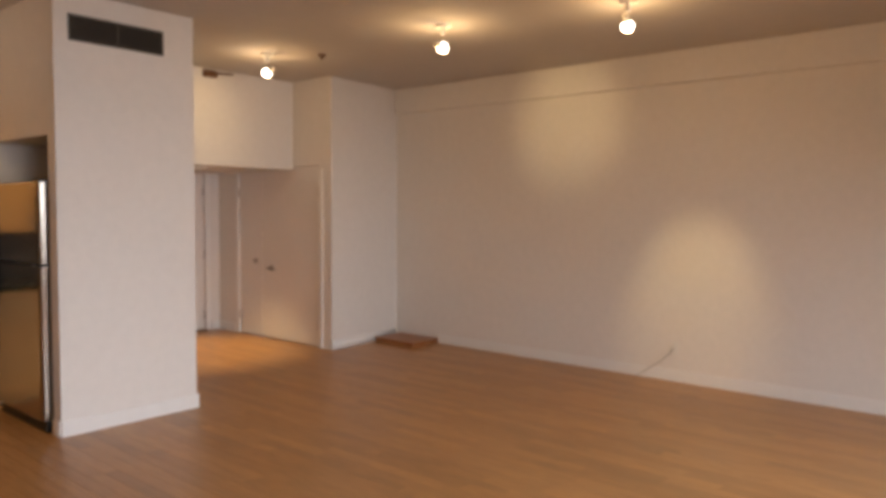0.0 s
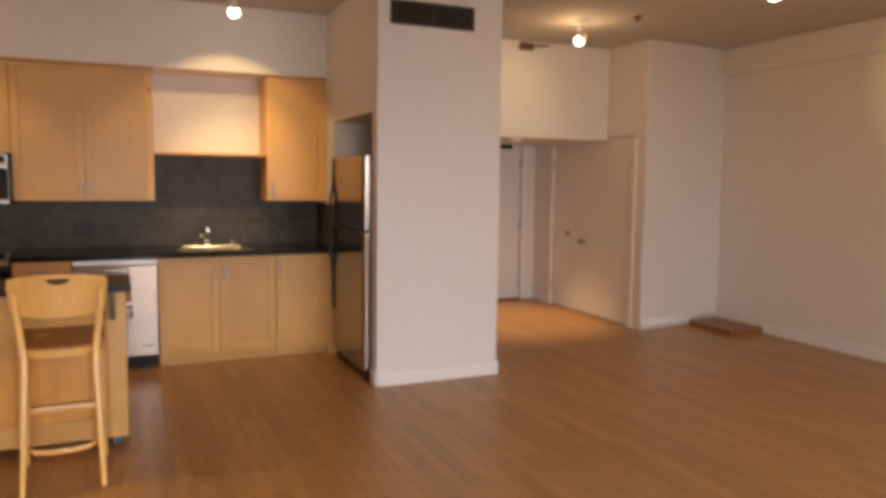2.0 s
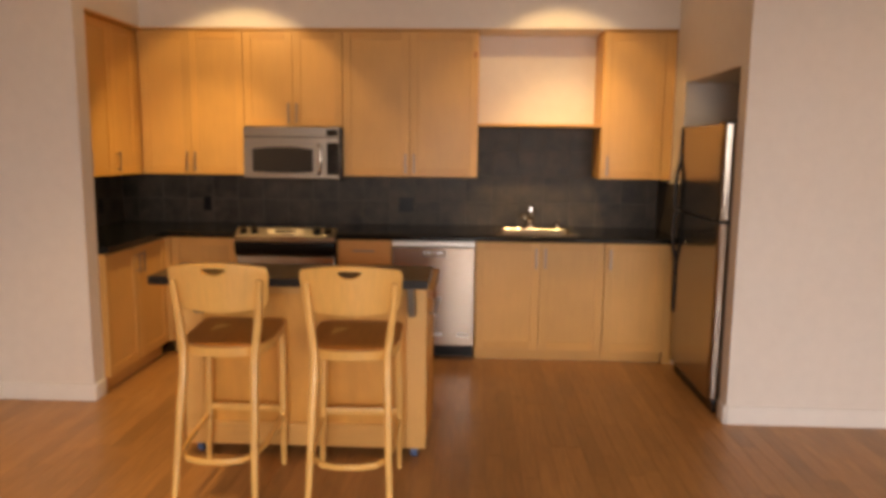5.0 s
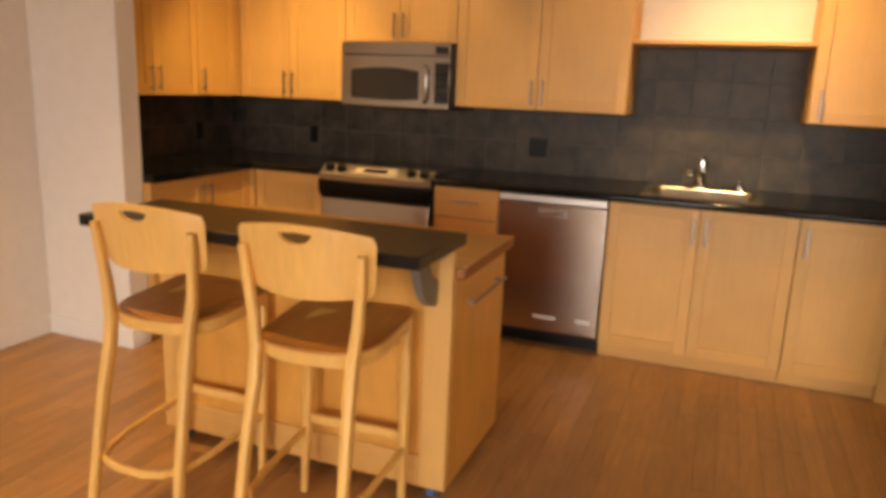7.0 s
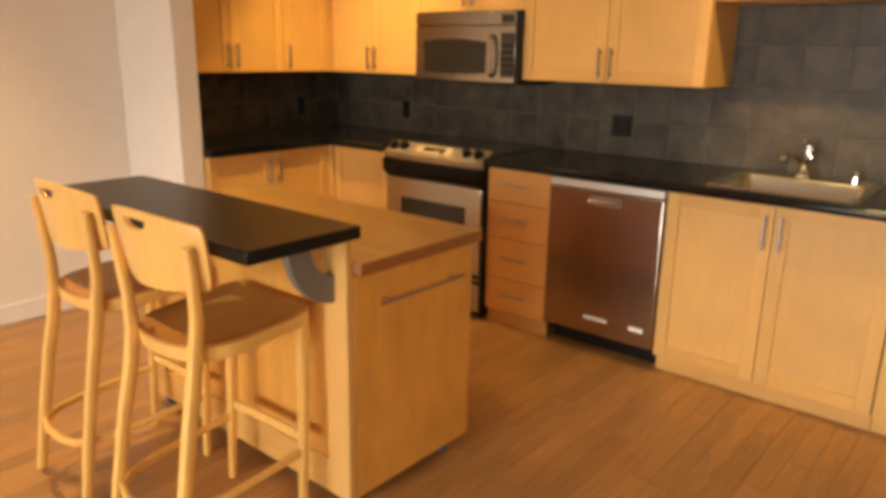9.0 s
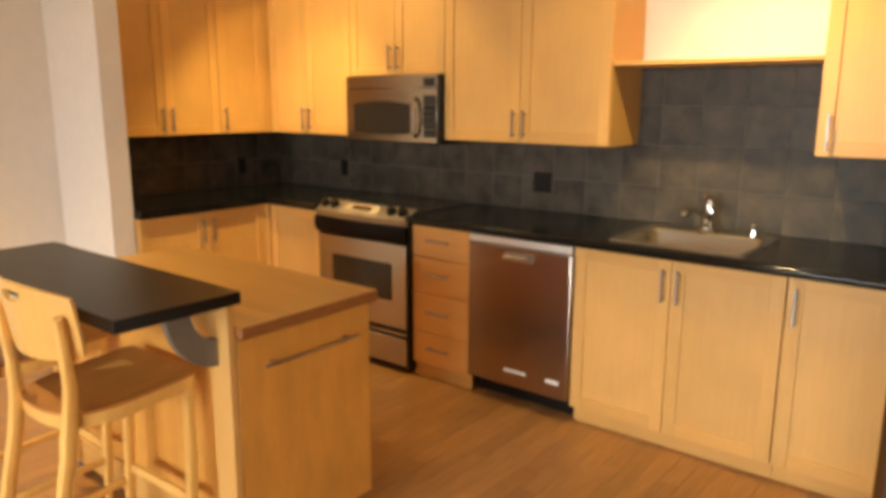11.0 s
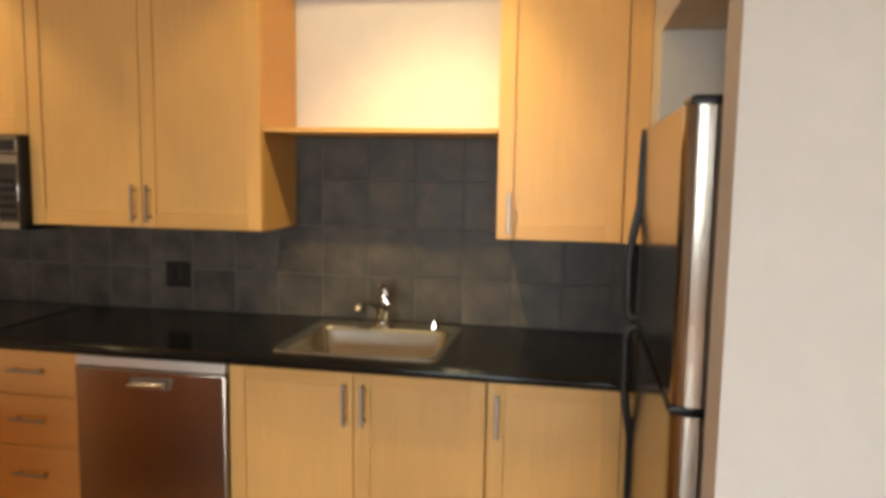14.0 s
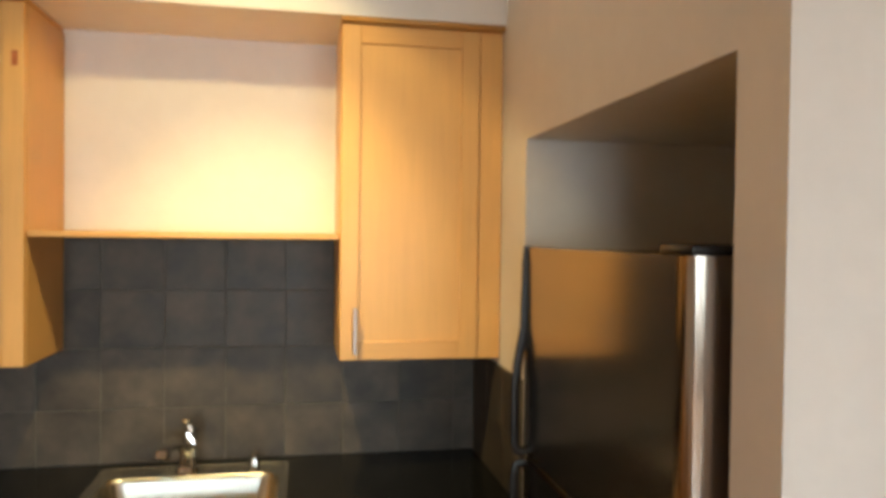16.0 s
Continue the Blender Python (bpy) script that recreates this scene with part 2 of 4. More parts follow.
def sweep(bm, path, w, d, up=(0, 0, 1), ends=True):
    """A bar of oval section, w across and d deep, along a path of points; sizes may be lists."""
    path = [Vector(p) for p in path]
    rings = []
    count = 12
    for i, p in enumerate(path):
        along = (path[min(i + 1, len(path) - 1)] - path[max(i - 1, 0)]).normalized()
        side = along.cross(Vector(up))
        if side.length < 1e-4:
            side = Vector((1, 0, 0))
        side.normalize()
        top = side.cross(along).normalized()
        ww = w[i] if isinstance(w, (list, tuple)) else w
        dd = d[i] if isinstance(d, (list, tuple)) else d
        ring = []
        for k in range(count):
            a = 2 * math.pi * (k + 0.5) / count
            c, s = math.cos(a), math.sin(a)
            c, s = math.copysign(abs(c) ** 0.6, c), math.copysign(abs(s) ** 0.6, s)
            ring.append(bm.verts.new(p + side * c * ww / 2 + top * s * dd / 2))
        rings.append(ring)
    for r0, r1 in zip(rings, rings[1:]):
        for k in range(count):
            bm.faces.new((r0[k], r0[(k + 1) % count], r1[(k + 1) % count], r1[k]))
    if ends:
        bm.faces.new(list(reversed(rings[0])))
        bm.faces.new(rings[-1])
    return bm


def mesh_of(name, bm, mat, smooth=True):
    bmesh.ops.recalc_face_normals(bm, faces=bm.faces)
    me = bpy.data.meshes.new(name)
    bm.to_mesh(me)
    bm.free()
    me.materials.append(mat)
    # a flat layout, u level and v upright, which gives brushed metal its direction
    if len(me.loops):
        co = np.empty(len(me.vertices) * 3)
        me.vertices.foreach_get("co", co)
        co = co.reshape(-1, 3)
        at = np.empty(len(me.loops), dtype=np.int32)
        me.loops.foreach_get("vertex_index", at)
        flat = np.stack([co[at, 0] - co[at, 1], co[at, 2]], axis=1)
        me.uv_layers.new(name="flat").data.foreach_set("uv", flat.ravel())
    if smooth:
        for p in me.polygons:
            p.use_smooth = True
        me.set_sharp_from_angle(angle=radians(32))
        # large level or upright panels stay flat, so that only their rounded edges bend the reflections
        for p in me.polygons:
            if p.area > 0.012 and max(abs(c) for c in p.normal) > 0.9999:
                p.use_smooth = False
                for i in p.loop_indices:
                    me.edges[me.loops[i].edge_index].use_edge_sharp = True
    return me


def part(name, bm, mat, parent, label=""):
    ob = new(name, mesh_of(name, bm, mat))
    ob.parent = parent
    return tagged(ob, label)


def thing(name, at, label, category, group="", turn=0):
    ob = new(name)
    ob.matrix_world = pose(*at, 0, 0, turn)
    ob.empty_display_size = 0.1
    return tagged(ob, label, category, group)


def structure(name, bm, mat, label=""):
    return tagged(new(name, mesh_of(name, bm, mat)), label, kind="structure")


# ---- walls, floor slab, ceiling ----
structure("wall_back", boxes(((LEFT, 0, 0), (SIDE, 0.15, CEIL))), PAINT)
structure("wall_left", boxes(((LEFT - 0.15, SOUTH - 0.2, 0), (LEFT, 0.15, CEIL))), PAINT)
structure("wall_right", boxes(((RIGHT, SOUTH - 0.2, 0), (RIGHT + 0.15, -0.2, CEIL))), PAINT)
structure("beam", boxes(((RIGHT - 0.05, SOUTH, 2.62), (RIGHT, -0.71, CEIL)), bevel=0.004), PAINT)
structure("wall_stub", boxes(((LEFT, -1.64, 0), (-3.61, -1.51, CEIL)), bevel=0.004), PAINT)
# the block that holds the fridge recess, from sill to lintel
structure("wall_column", boxes(((SIDE, -0.60, 0), (COL_X, 0.15, CEIL)),
                               ((SIDE, -1.63, 1.980), (COL_X, -0.60, CEIL)),
                               ((0.93, -1.63, 0), (COL_X, -0.60, 1.980)),
                               ((SIDE, COL_Y, 0), (COL_X, -1.63, CEIL))), PAINT)
HALL_Y, HALL_X = 1.31, 3.20
structure("wall_hall_left", boxes(((COL_X - 0.15, 0.15, 0), (COL_X, HALL_Y, CEIL))), PAINT)
ENTRY = (2.045, 3.005)       # opening of the entry door in the hall's end wall
LEAF = (-0.609, 0.871)       # opening of the double door in the hall's side wall
DOOR_H = 1.975
structure("wall_hall_end", boxes(((COL_X - 0.15, HALL_Y, 0), (ENTRY[0], HALL_Y + 0.14, CEIL)), ((ENTRY[1], HALL_Y, 0), (HALL_X + 0.14, HALL_Y + 0.14, CEIL)),
                                 ((ENTRY[0], HALL_Y, DOOR_H), (ENTRY[1], HALL_Y + 0.14, CEIL))), PAINT)
structure("wall_hall_side", boxes(((HALL_X, LEAF[1], 0), (HALL_X + 0.14, HALL_Y, CEIL)), ((HALL_X, LEAF[0], DOOR_H), (HALL_X + 0.14, LEAF[1], CEIL)),
                                  ((HALL_X + 0.02, LEAF[0] - 0.001, 0), (HALL_X + 0.14, LEAF[0], CEIL))), PAINT)
PIER = ((HALL_X, -0.81), (RIGHT, -0.70))     # face of the slightly slanting pier, from the hall's corner to the right wall


def prism(outline, low, high):
    """An upright block over a ground plan."""
    bm = bmesh.new()
    a = [bm.verts.new((x, y, low)) for x, y in outline]
    b = [bm.verts.new((x, y, high)) for x, y in outline]
    for i in range(len(a)):
        bm.faces.new((a[i], a[(i + 1) % len(a)], b[(i + 1) % len(a)], b[i]))
    bm.faces.new(a)
    bm.faces.new(b)
    return bm


structure("wall_pier", prism([PIER[0], PIER[1], (RIGHT, -0.55), (HALL_X + 0.14, -0.62), (HALL_X, LEAF[0] - 0.001)], 0.0, CEIL), PAINT)
structure("bulkhead", boxes(((COL_X, -0.173, 1.938), (HALL_X, HALL_Y, CEIL)), bevel=0.003), PAINT)
structure("soffit", boxes(((LEFT, -0.375, UP_HIGH), (SIDE, 0, CEIL)), ((LEFT, -1.51, UP_HIGH), (LEFT + 0.375, -0.375, CEIL))), PAINT)
structure("wall_closet_back", boxes(((HALL_X + 0.85, -0.2, 0), (HALL_X + 0.95, HALL_Y + 0.14, CEIL))), PAINT)
spans = [LEFT] + [v for w in WINDOWS for v in w] + [RIGHT]
south = [((a, SOUTH - 0.2, 0), (b, SOUTH, CEIL)) for a, b in zip(spans[0::2], spans[1::2])]
for a, b in WINDOWS:
    south += [((a, SOUTH - 0.2, 0), (b, SOUTH, WIN_LOW)), ((a, SOUTH - 0.2, WIN_HIGH), (b, SOUTH, CEIL))]
structure("wall_south", boxes(*south), PAINT)
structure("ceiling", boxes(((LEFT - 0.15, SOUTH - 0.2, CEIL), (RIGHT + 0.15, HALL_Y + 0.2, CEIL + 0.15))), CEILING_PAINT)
floor = structure("floor", boxes(((LEFT - 0.15, SOUTH - 0.2, -0.12), (RIGHT + 0.15, HALL_Y + 0.2, -0.003))), JOINT)
for i, (a, b) in enumerate(WINDOWS):
    w = tagged(new("window_%d" % (i + 1)), kind="structure")
    w.matrix_world = pose(a, SOUTH, WIN_LOW)
    wd, ht = b - a, WIN_HIGH - WIN_LOW
    part("window_frame", boxes(((0, -0.13, 0), (wd, -0.07, 0.06)), ((0, -0.13, ht - 0.06), (wd, -0.07, ht)), ((0, -0.13, 0.06), (0.06, -0.07, ht - 0.06)),
                               ((wd - 0.06, -0.13, 0.06), (wd, -0.07, ht - 0.06)), ((wd / 2 - 0.03, -0.13, 0.06), (wd / 2 + 0.03, -0.07, ht - 0.06))), TRIM_PAINT, w)
    for k in range(2):
        g = part("pane", boxes(((0.06 + k * (wd / 2 - 0.03), -0.105, 0.06), (wd / 2 - 0.03 + k * (wd / 2 - 0.03), -0.099, ht - 0.06))), PANE, w)
        g.visible_shadow = False
    part("window_sill", boxes(((-0.05, -0.07, -0.03), (wd + 0.05, 0.06, 0.0)), bevel=0.004), TRIM_PAINT, w)


def skirting(name, a, b, out):
    """A baseboard from a to b on the floor; out is the way it stands proud of its wall."""
    t = 0.014
    lo = [min(a[0], b[0]), min(a[1], b[1]), 0.0]
    hi = [max(a[0], b[0]), max(a[1], b[1]), 0.105]
    for i in range(2):
        if out[i] > 0:
            hi[i] += t
        if out[i] < 0:
            lo[i] -= t
    structure(name, boxes((lo, hi), bevel=0.004, segments=2), TRIM_PAINT)


skirting("baseboard_column", (SIDE, COL_Y), (COL_X + 0.014, COL_Y), (0, -1))
skirting("baseboard_column_side", (COL_X, COL_Y), (COL_X, HALL_Y), (1, 0))
skirting("baseboard_column_return", (SIDE, COL_Y), (SIDE, -1.64), (-1, 0))
skirting("baseboard_stub", (LEFT, -1.64), (-3.596, -1.64), (0, -1))
skirting("baseboard_stub_end", (-3.61, -1.64), (-3.61, -1.52), (1, 0))
skirting("baseboard_left", (LEFT, SOUTH), (LEFT, -1.654), (1, 0))
skirting("baseboard_right", (RIGHT, SOUTH), (RIGHT, -1.36), (-1, 0))
(px, py), (qx, qy) = PIER
bx, by = 0.014 * (qy - py), -0.014 * (qx - px)
structure("baseboard_pier", prism([(px, py), (px + bx, py + by), (qx + bx - 0.02, qy + by), (qx - 0.02, qy)], 0.0, 0.105), TRIM_PAINT)
skirting("baseboard_hall_end", (ENTRY[1] + 0.075, HALL_Y), (HALL_X, HALL_Y), (0, -1))
skirting("baseboard_hall_side", (HALL_X, LEAF[1] + 0.075), (HALL_X, HALL_Y - 0.014), (-1, 0))

# cove between cabinets and soffit
structure("trim_cabinet_top", boxes(((-3.845, -0.368, UP_HIGH - 0.014), (-1.34, -0.02, UP_HIGH)), ((-0.446, -0.368, UP_HIGH - 0.014), (SIDE, -0.02, UP_HIGH)),
                                    ((LEFT + 0.01, -1.51, UP_HIGH - 0.014), (LEFT + 0.378, -0.375, UP_HIGH))), MAPLE_FLAT)


# ---- doors of the hall ----
def hinge(parent, x, y, z):
    part("hinge", rod(bmesh.new(), (x, y, z - 0.05), (x, y, z + 0.05), 0.008, sides=8), NICKEL, parent, "small steel hinge")


def casing(name, a, b, y, out):
    """Flat casing round an opening in a wall that faces -y."""
    structure(name, boxes(((a - 0.065, y - out, 0), (a, y + 0.004, DOOR_H + 0.065)), ((b, y - out, 0), (b + 0.065, y + 0.004, DOOR_H + 0.065)),
                          ((a, y - out, DOOR_H), (b, y + 0.004, DOOR_H + 0.065)), bevel=0.003), TRIM_PAINT)


casing("trim_entry", ENTRY[0], ENTRY[1], HALL_Y, 0.016)
door = tagged(new("door_1"), "closed white painted entry door with a door closer", kind="structure")
door.matrix_world = pose(ENTRY[0] + 0.005, HALL_Y + 0.02, 0.012)
w = ENTRY[1] - ENTRY[0] - 0.01
part("door_leaf", boxes(((0, 0, 0), (w, 0.045, DOOR_H - 0.02)), bevel=0.003), DOOR_PAINT, door)
for z in (0.18, 0.93, 1.70):
    hinge(door, w - 0.002, -0.012, z)
part("door_closer", boxes(((w - 0.42, -0.07, 1.88), (w - 0.16, 0, 1.95)), bevel=0.008, segments=2), BLACK, door, "dark door closer at the top")
part("threshold", boxes(((0, -0.08, -0.010), (w, 0.05, 0.004)), bevel=0.003), BROWN_METAL, door)

# uneven double door in the hall's side wall, facing -x
mid = 0.42
structure("trim_closet", boxes(((HALL_X - 0.016, LEAF[0] - 0.065, 0), (HALL_X + 0.004, LEAF[0], 1.936)), ((HALL_X - 0.016, LEAF[1], 0), (HALL_X + 0.004, LEAF[1] + 0.065, 1.936)),
                               bevel=0.003), TRIM_PAINT)
door = tagged(new("door_2"), "closed pair of plain cream painted closet doors", kind="structure")
door.matrix_world = pose(HALL_X, 0, 0.012)
for a, b in ((LEAF[0] + 0.004, mid - 0.002), (mid + 0.002, LEAF[1] - 0.004)):
    part("door_leaf", boxes(((0.012, a, 0), (0.052, b, DOOR_H - 0.02)), bevel=0.003), DOOR_PAINT, door)
for y in (LEAF[0] + 0.006, LEAF[1] - 0.006):
    for z in (0.22, 1.68):
        hinge(door, -0.004, y, z)
lever = rod(bmesh.new(), (0.012, 0.25, 0.81), (-0.05, 0.25, 0.81), 0.014)
rod(lever, (0.012, 0.25, 0.81), (-0.004, 0.25, 0.81), 0.032, sides=20)
rod(lever, (-0.045, 0.26, 0.81), (-0.045, 0.12, 0.805), 0.011)
part("door_handle", lever, NICKEL, door, "satin steel lever handle")
bolt = rod(bmesh.new(), (0.012, 0.54, 0.882), (-0.014, 0.54, 0.882), 0.030, 0.026, sides=20)
part("deadbolt", bolt, NICKEL, door, "round steel deadbolt plate")


# ---- kitchen cabinets ----
def shaker(w, h, parent, at, stile=0.058):
    """A framed cabinet door, w by h, its front at y = 0, facing -y: a recessed panel in two stiles and two rails."""
    d = new("door", mesh_of("door", boxes(((stile - 0.006, 0.0085, stile - 0.006), (w - stile + 0.006, 0.0195, h - stile + 0.006))), MAPLE))
    d.parent = parent
    d.location = at
    for x in (0.0, w - stile):
        part("stile", boxes(((x, 0.0, 0.0), (x + stile, 0.02, h)), bevel=0.0018), MAPLE, d)
    for z in (0.0, h - stile):
        part("rail", boxes(((stile + 0.0002, 0.0003, z), (w - stile - 0.0002, 0.0198, z + stile)), bevel=0.0015), MAPLE_FLAT, d)
    return d


def slab_front(w, h):
    return boxes(((0, 0, 0), (w, 0.02, h)), bevel=0.002)


def pull(length, upright=True):
    """A bar handle on two posts, its middle at the origin, standing out along -y."""
    bm = bmesh.new()
    s = length / 2
    if upright:
        block(bm, (-0.006, -0.034, -s), (0.006, -0.026, s), 0.002)
        for z in (-s * 0.72, s * 0.72):
            rod(bm, (0, 0.001, z), (0, -0.028, z), 0.0045, sides=8)
    else:
        block(bm, (-s, -0.034, -0.006), (s, -0.026, 0.006), 0.002)
        for x in (-s * 0.72, s * 0.72):
            rod(bm, (x, 0.001, 0), (x, -0.028, 0), 0.0045, sides=8)
    return bm


PULL = mesh_of("handle", pull(0.145), NICKEL)
PULL_FLAT = mesh_of("handle_flat", pull(0.15, False), NICKEL)


def put_pull(parent, x, z, mesh=None):
    ob = new("handle", mesh or PULL)
    ob.parent = parent
    ob.location = (x, 0, z)
    return tagged(ob, "brushed nickel bar handle")


def cabinet(name, at, width, depth, low, high, doors, label, turn=0, kick=0.0, handle_low=True, group="kitchen cabinets", inner=None):
    """A cabinet whose door fronts lie at its own y = 0. doors: (from, to, handle's x or None) along its width."""
    c = thing(name, (at[0], at[1], at[2]), label, "cabinet", group, turn)
    body = boxes(((0.0, 0.022, low), (width, depth, inner or high)), bevel=0.0015)
    part("body", body, MAPLE, c)
    if kick:
        part("toe_kick", boxes(((0.0, 0.055, 0.0), (width, 0.07, kick - 0.001))), MAPLE_FLAT, c, "maple toe kick board")
    for a, b, hx in doors:
        d = shaker(b - a - 0.003, high - low - 0.004, c, (a + 0.0015, 0, low + 0.002))
        if hx is not None:
            put_pull(d, hx - a, 0.095 if not handle_low else high - low - 0.115)
    return c


def upper(at, width, doors, label, low=UP_LOW, turn=0, depth=0.35):
    c = cabinet("wall_cabinet", (at[0], at[1], low), width, depth, 0.0, UP_HIGH - 0.016 - low, doors, label, turn, handle_low=False, group="wall cabinets")
    return c


# base units along the back wall
cabinet("base_cabinet", (-3.56, BASE_Y, 0), 0.50, 0.62, 0.10, 0.868, [(0.02, 0.50, None)], "maple corner base cabinet beside the range", kick=0.10)
cabinet("base_cabinet", (-1.343, BASE_Y, 0), 0.908, 0.62, 0.085, 0.868, [(0.0, 0.455, 0.425), (0.455, 0.908, 0.49)],
        "maple sink base cabinet with two shaker doors", kick=0.085, inner=0.70)
cabinet("base_cabinet", (-0.432, BASE_Y, 0), 0.432, 0.62, 0.085, 0.868, [(0.0, 0.432, 0.035)], "narrow maple base cabinet beside the refrigerator", kick=0.085)
structure("trim_base_filler", boxes(((0.002, BASE_Y + 0.012, 0.0), (SIDE - 0.002, BASE_Y + 0.05, 0.868))), MAPLE)
structure("trim_base_corner", boxes(((-3.595, BASE_Y - 0.018, 0.10), (-3.542, BASE_Y + 0.03, 0.868))), MAPLE)
# drawers
u = thing("drawer_unit", (-2.333, BASE_Y, 0), "narrow maple drawer unit with four flat drawers", "cabinet", "kitchen cabinets")
part("body", boxes(((0, 0.022, 0.085), (0.388, 0.62, 0.868)), bevel=0.0015), MAPLE, u)
part("toe_kick", boxes(((0, 0.03, 0), (0.388, 0.045, 0.084))), MAPLE_FLAT, u)
for a, b in ((0.695, 0.866), (0.498, 0.690), (0.276, 0.493), (0.088, 0.271)):
    d = part("drawer_front", slab_front(0.382, b - a), DRAWER_WOOD, u)
    d.location = (0.003, 0, a)
    put_pull(d, 0.191, (b - a) / 2 + 0.01, PULL_FLAT)
# run along the left wall, facing +x
cabinet("base_cabinet", (-3.575, -1.505, 0), 0.855, 0.63, 0.10, 0.868, [(0.0, 0.425, 0.39), (0.425, 0.855, 0.46)],
        "maple base cabinet with two doors along the side wall", turn=90, kick=0.10)

upper((-3.865, UP_Y), 0.795, [(0.025, 0.395, 0.365), (0.395, 0.795, 0.425)], "tall maple wall cabinet beside the microwave, two doors")
upper((-3.068, UP_Y), 0.733, [(0.0, 0.366, 0.336), (0.366, 0.733, 0.396)], "short maple wall cabinet above the microwave", low=1.665)
tall = upper((-2.333, UP_Y), 0.993, [(0.0, 0.492, 0.462), (0.492, 0.993, 0.525)], "tall maple wall cabinet beside the open niche")
upper((-0.446, UP_Y), 0.440, [(0.0, 0.440, 0.045)], "single door maple wall cabinet beside the refrigerator wall")
part("knot", boxes(((0.958, -0.0012, 0.862), (0.975, 0.001, 0.905)), bevel=0.001), KNOT, tall, "small orange-brown knot in the wood")
structure("trim_upper_filler", boxes(((-0.004, UP_Y + 0.008, UP_LOW), (SIDE - 0.002, UP_Y + 0.04, UP_HIGH - 0.016))), MAPLE)
upper((-3.868, -1.505), 0.765, [(0.0, 0.385, 0.352), (0.385, 0.765, 0.415)], "tall maple wall cabinet on the side wall", turn=90)
upper((-3.868, -0.738), 0.363, [(0.0, 0.363, 0.03)], "maple corner wall cabinet on the side wall", turn=90)
structure("trim_corner_cabinet", boxes(((LEFT + 0.004, UP_Y - 0.022, UP_LOW), (-3.87, -0.004, UP_HIGH - 0.016))), MAPLE)
# open shelf that closes the niche below
shelf = thing("shelf", (-1.338, -0.002, 1.682), "thin maple shelf across the niche above the sink", "shelf")
part("board", boxes(((0.001, -0.332, 0), (0.889, 0, 0.019)), bevel=0.002), MAPLE_FLAT, shelf)
part("lipping", boxes(((0.001, -0.337, 0.0005), (0.889, -0.3325, 0.0185)), bevel=0.0015), MAPLE_FLAT, shelf)

# ---- worktop, in one L with gaps for range and sink ----
SX0, SX1, SY0, SY1 = -1.190, -0.607, -0.600, -0.130
front = BASE_Y - 0.027
w = thing("worktop", (-2.0, BASE_Y, 0.869), "polished black granite worktop on the base cabinets", "worktop")
segs = [((LEFT + 0.003, -1.507, 0.869), (-3.545, front, TOP)), ((LEFT + 0.003, front, 0.869), (-3.062, -0.002, TOP)), ((-3.062, -0.075, 0.869), (-2.336, -0.002, TOP)),
        ((-2.336, front, 0.869), (SX0, -0.002, TOP)), ((SX0, front, 0.869), (SX1, SY0, TOP)), ((SX0, SY1, 0.869), (SX1, -0.002, TOP)),
        ((SX1, front, 0.869), (SIDE - 0.002, -0.002, TOP))]
off = Vector((-2.0, BASE_Y, 0.869))
for a, b in segs:
    part("slab", boxes((Vector(a) - off, Vector(b) - off)), GRANITE, w)
for a, b in ((-2.336, SIDE - 0.003), (-3.545, -3.062)):
    part("front_edge", rod(bmesh.new(), Vector((a, front, TOP - 0.0215)) - off, Vector((b, front, TOP - 0.0215)) - off, 0.0205, sides=16), GRANITE, w)

# ---- sink, tap, soap pump ----
s = thing("sink", (-0.8985, -0.342, TOP), "stainless steel drop-in single bowl kitchen sink", "sink")


def ring_loop(bm, hw, hd, z, r, n=6, cy=0.0):
    """A rectangle of half sizes hw, hd with round corners, as a loop of points."""
    out = []
    for sx, sy, a0 in ((1, 1, 0), (-1, 1, 90), (-1, -1, 180), (1, -1, 270)):
        for k in range(n):
            a = radians(a0 + 90 * k / (n - 1))
            out.append(bm.verts.new((sx * (hw - r) + r * math.cos(a), cy + sy * (hd - r) + r * math.sin(a), z)))
    return out


def bridge(bm, a, b):
    for i in range(len(a)):
        bm.faces.new((a[i], a[(i + 1) % len(a)], b[(i + 1) % len(b)], b[i]))


bm = bmesh.new()
loops = [ring_loop(bm, 0.300, 0.272, 0.001, 0.03), ring_loop(bm, 0.298, 0.270, 0.007, 0.03), ring_loop(bm, 0.288, 0.260, 0.008, 0.03), ring_loop(bm, 0.282, 0.254, 0.004, 0.03),
         ring_loop(bm, 0.272, 0.206, 0.004, 0.055, cy=-0.040), ring_loop(bm, 0.267, 0.201, -0.001, 0.055, cy=-0.040), ring_loop(bm, 0.263, 0.197, -0.010, 0.055, cy=-0.040),
         ring_loop(bm, 0.250, 0.184, -0.150, 0.065, cy=-0.040), ring_loop(bm, 0.240, 0.174, -0.168, 0.06, cy=-0.040), ring_loop(bm, 0.205, 0.140, -0.178, 0.06, cy=-0.040)]
for a, b in zip(loops, loops[1:]):
    bridge(bm, a, b)
bm.faces.new(loops[-1])
part("basin", bm, SINK_STEEL, s)
part("drain", rod(bmesh.new(), (0, -0.03, -0.179), (0, -0.03, -0.172), 0.045, sides=24), CHROME, s, "round chrome drain")
t = thing("tap", (-0.925, -0.118, TOP + 0.006), "chrome single lever kitchen tap behind the sink", "tap")
t.scale = (1.2, 1.1, 1.0)
part("body", rod(rod(bmesh.new(), (0, 0, 0), (0, 0, 0.012), 0.034, 0.030, sides=24), (0, 0, 0.010), (0, 0, 0.095), 0.023, 0.021, sides=20), CHROME, t)
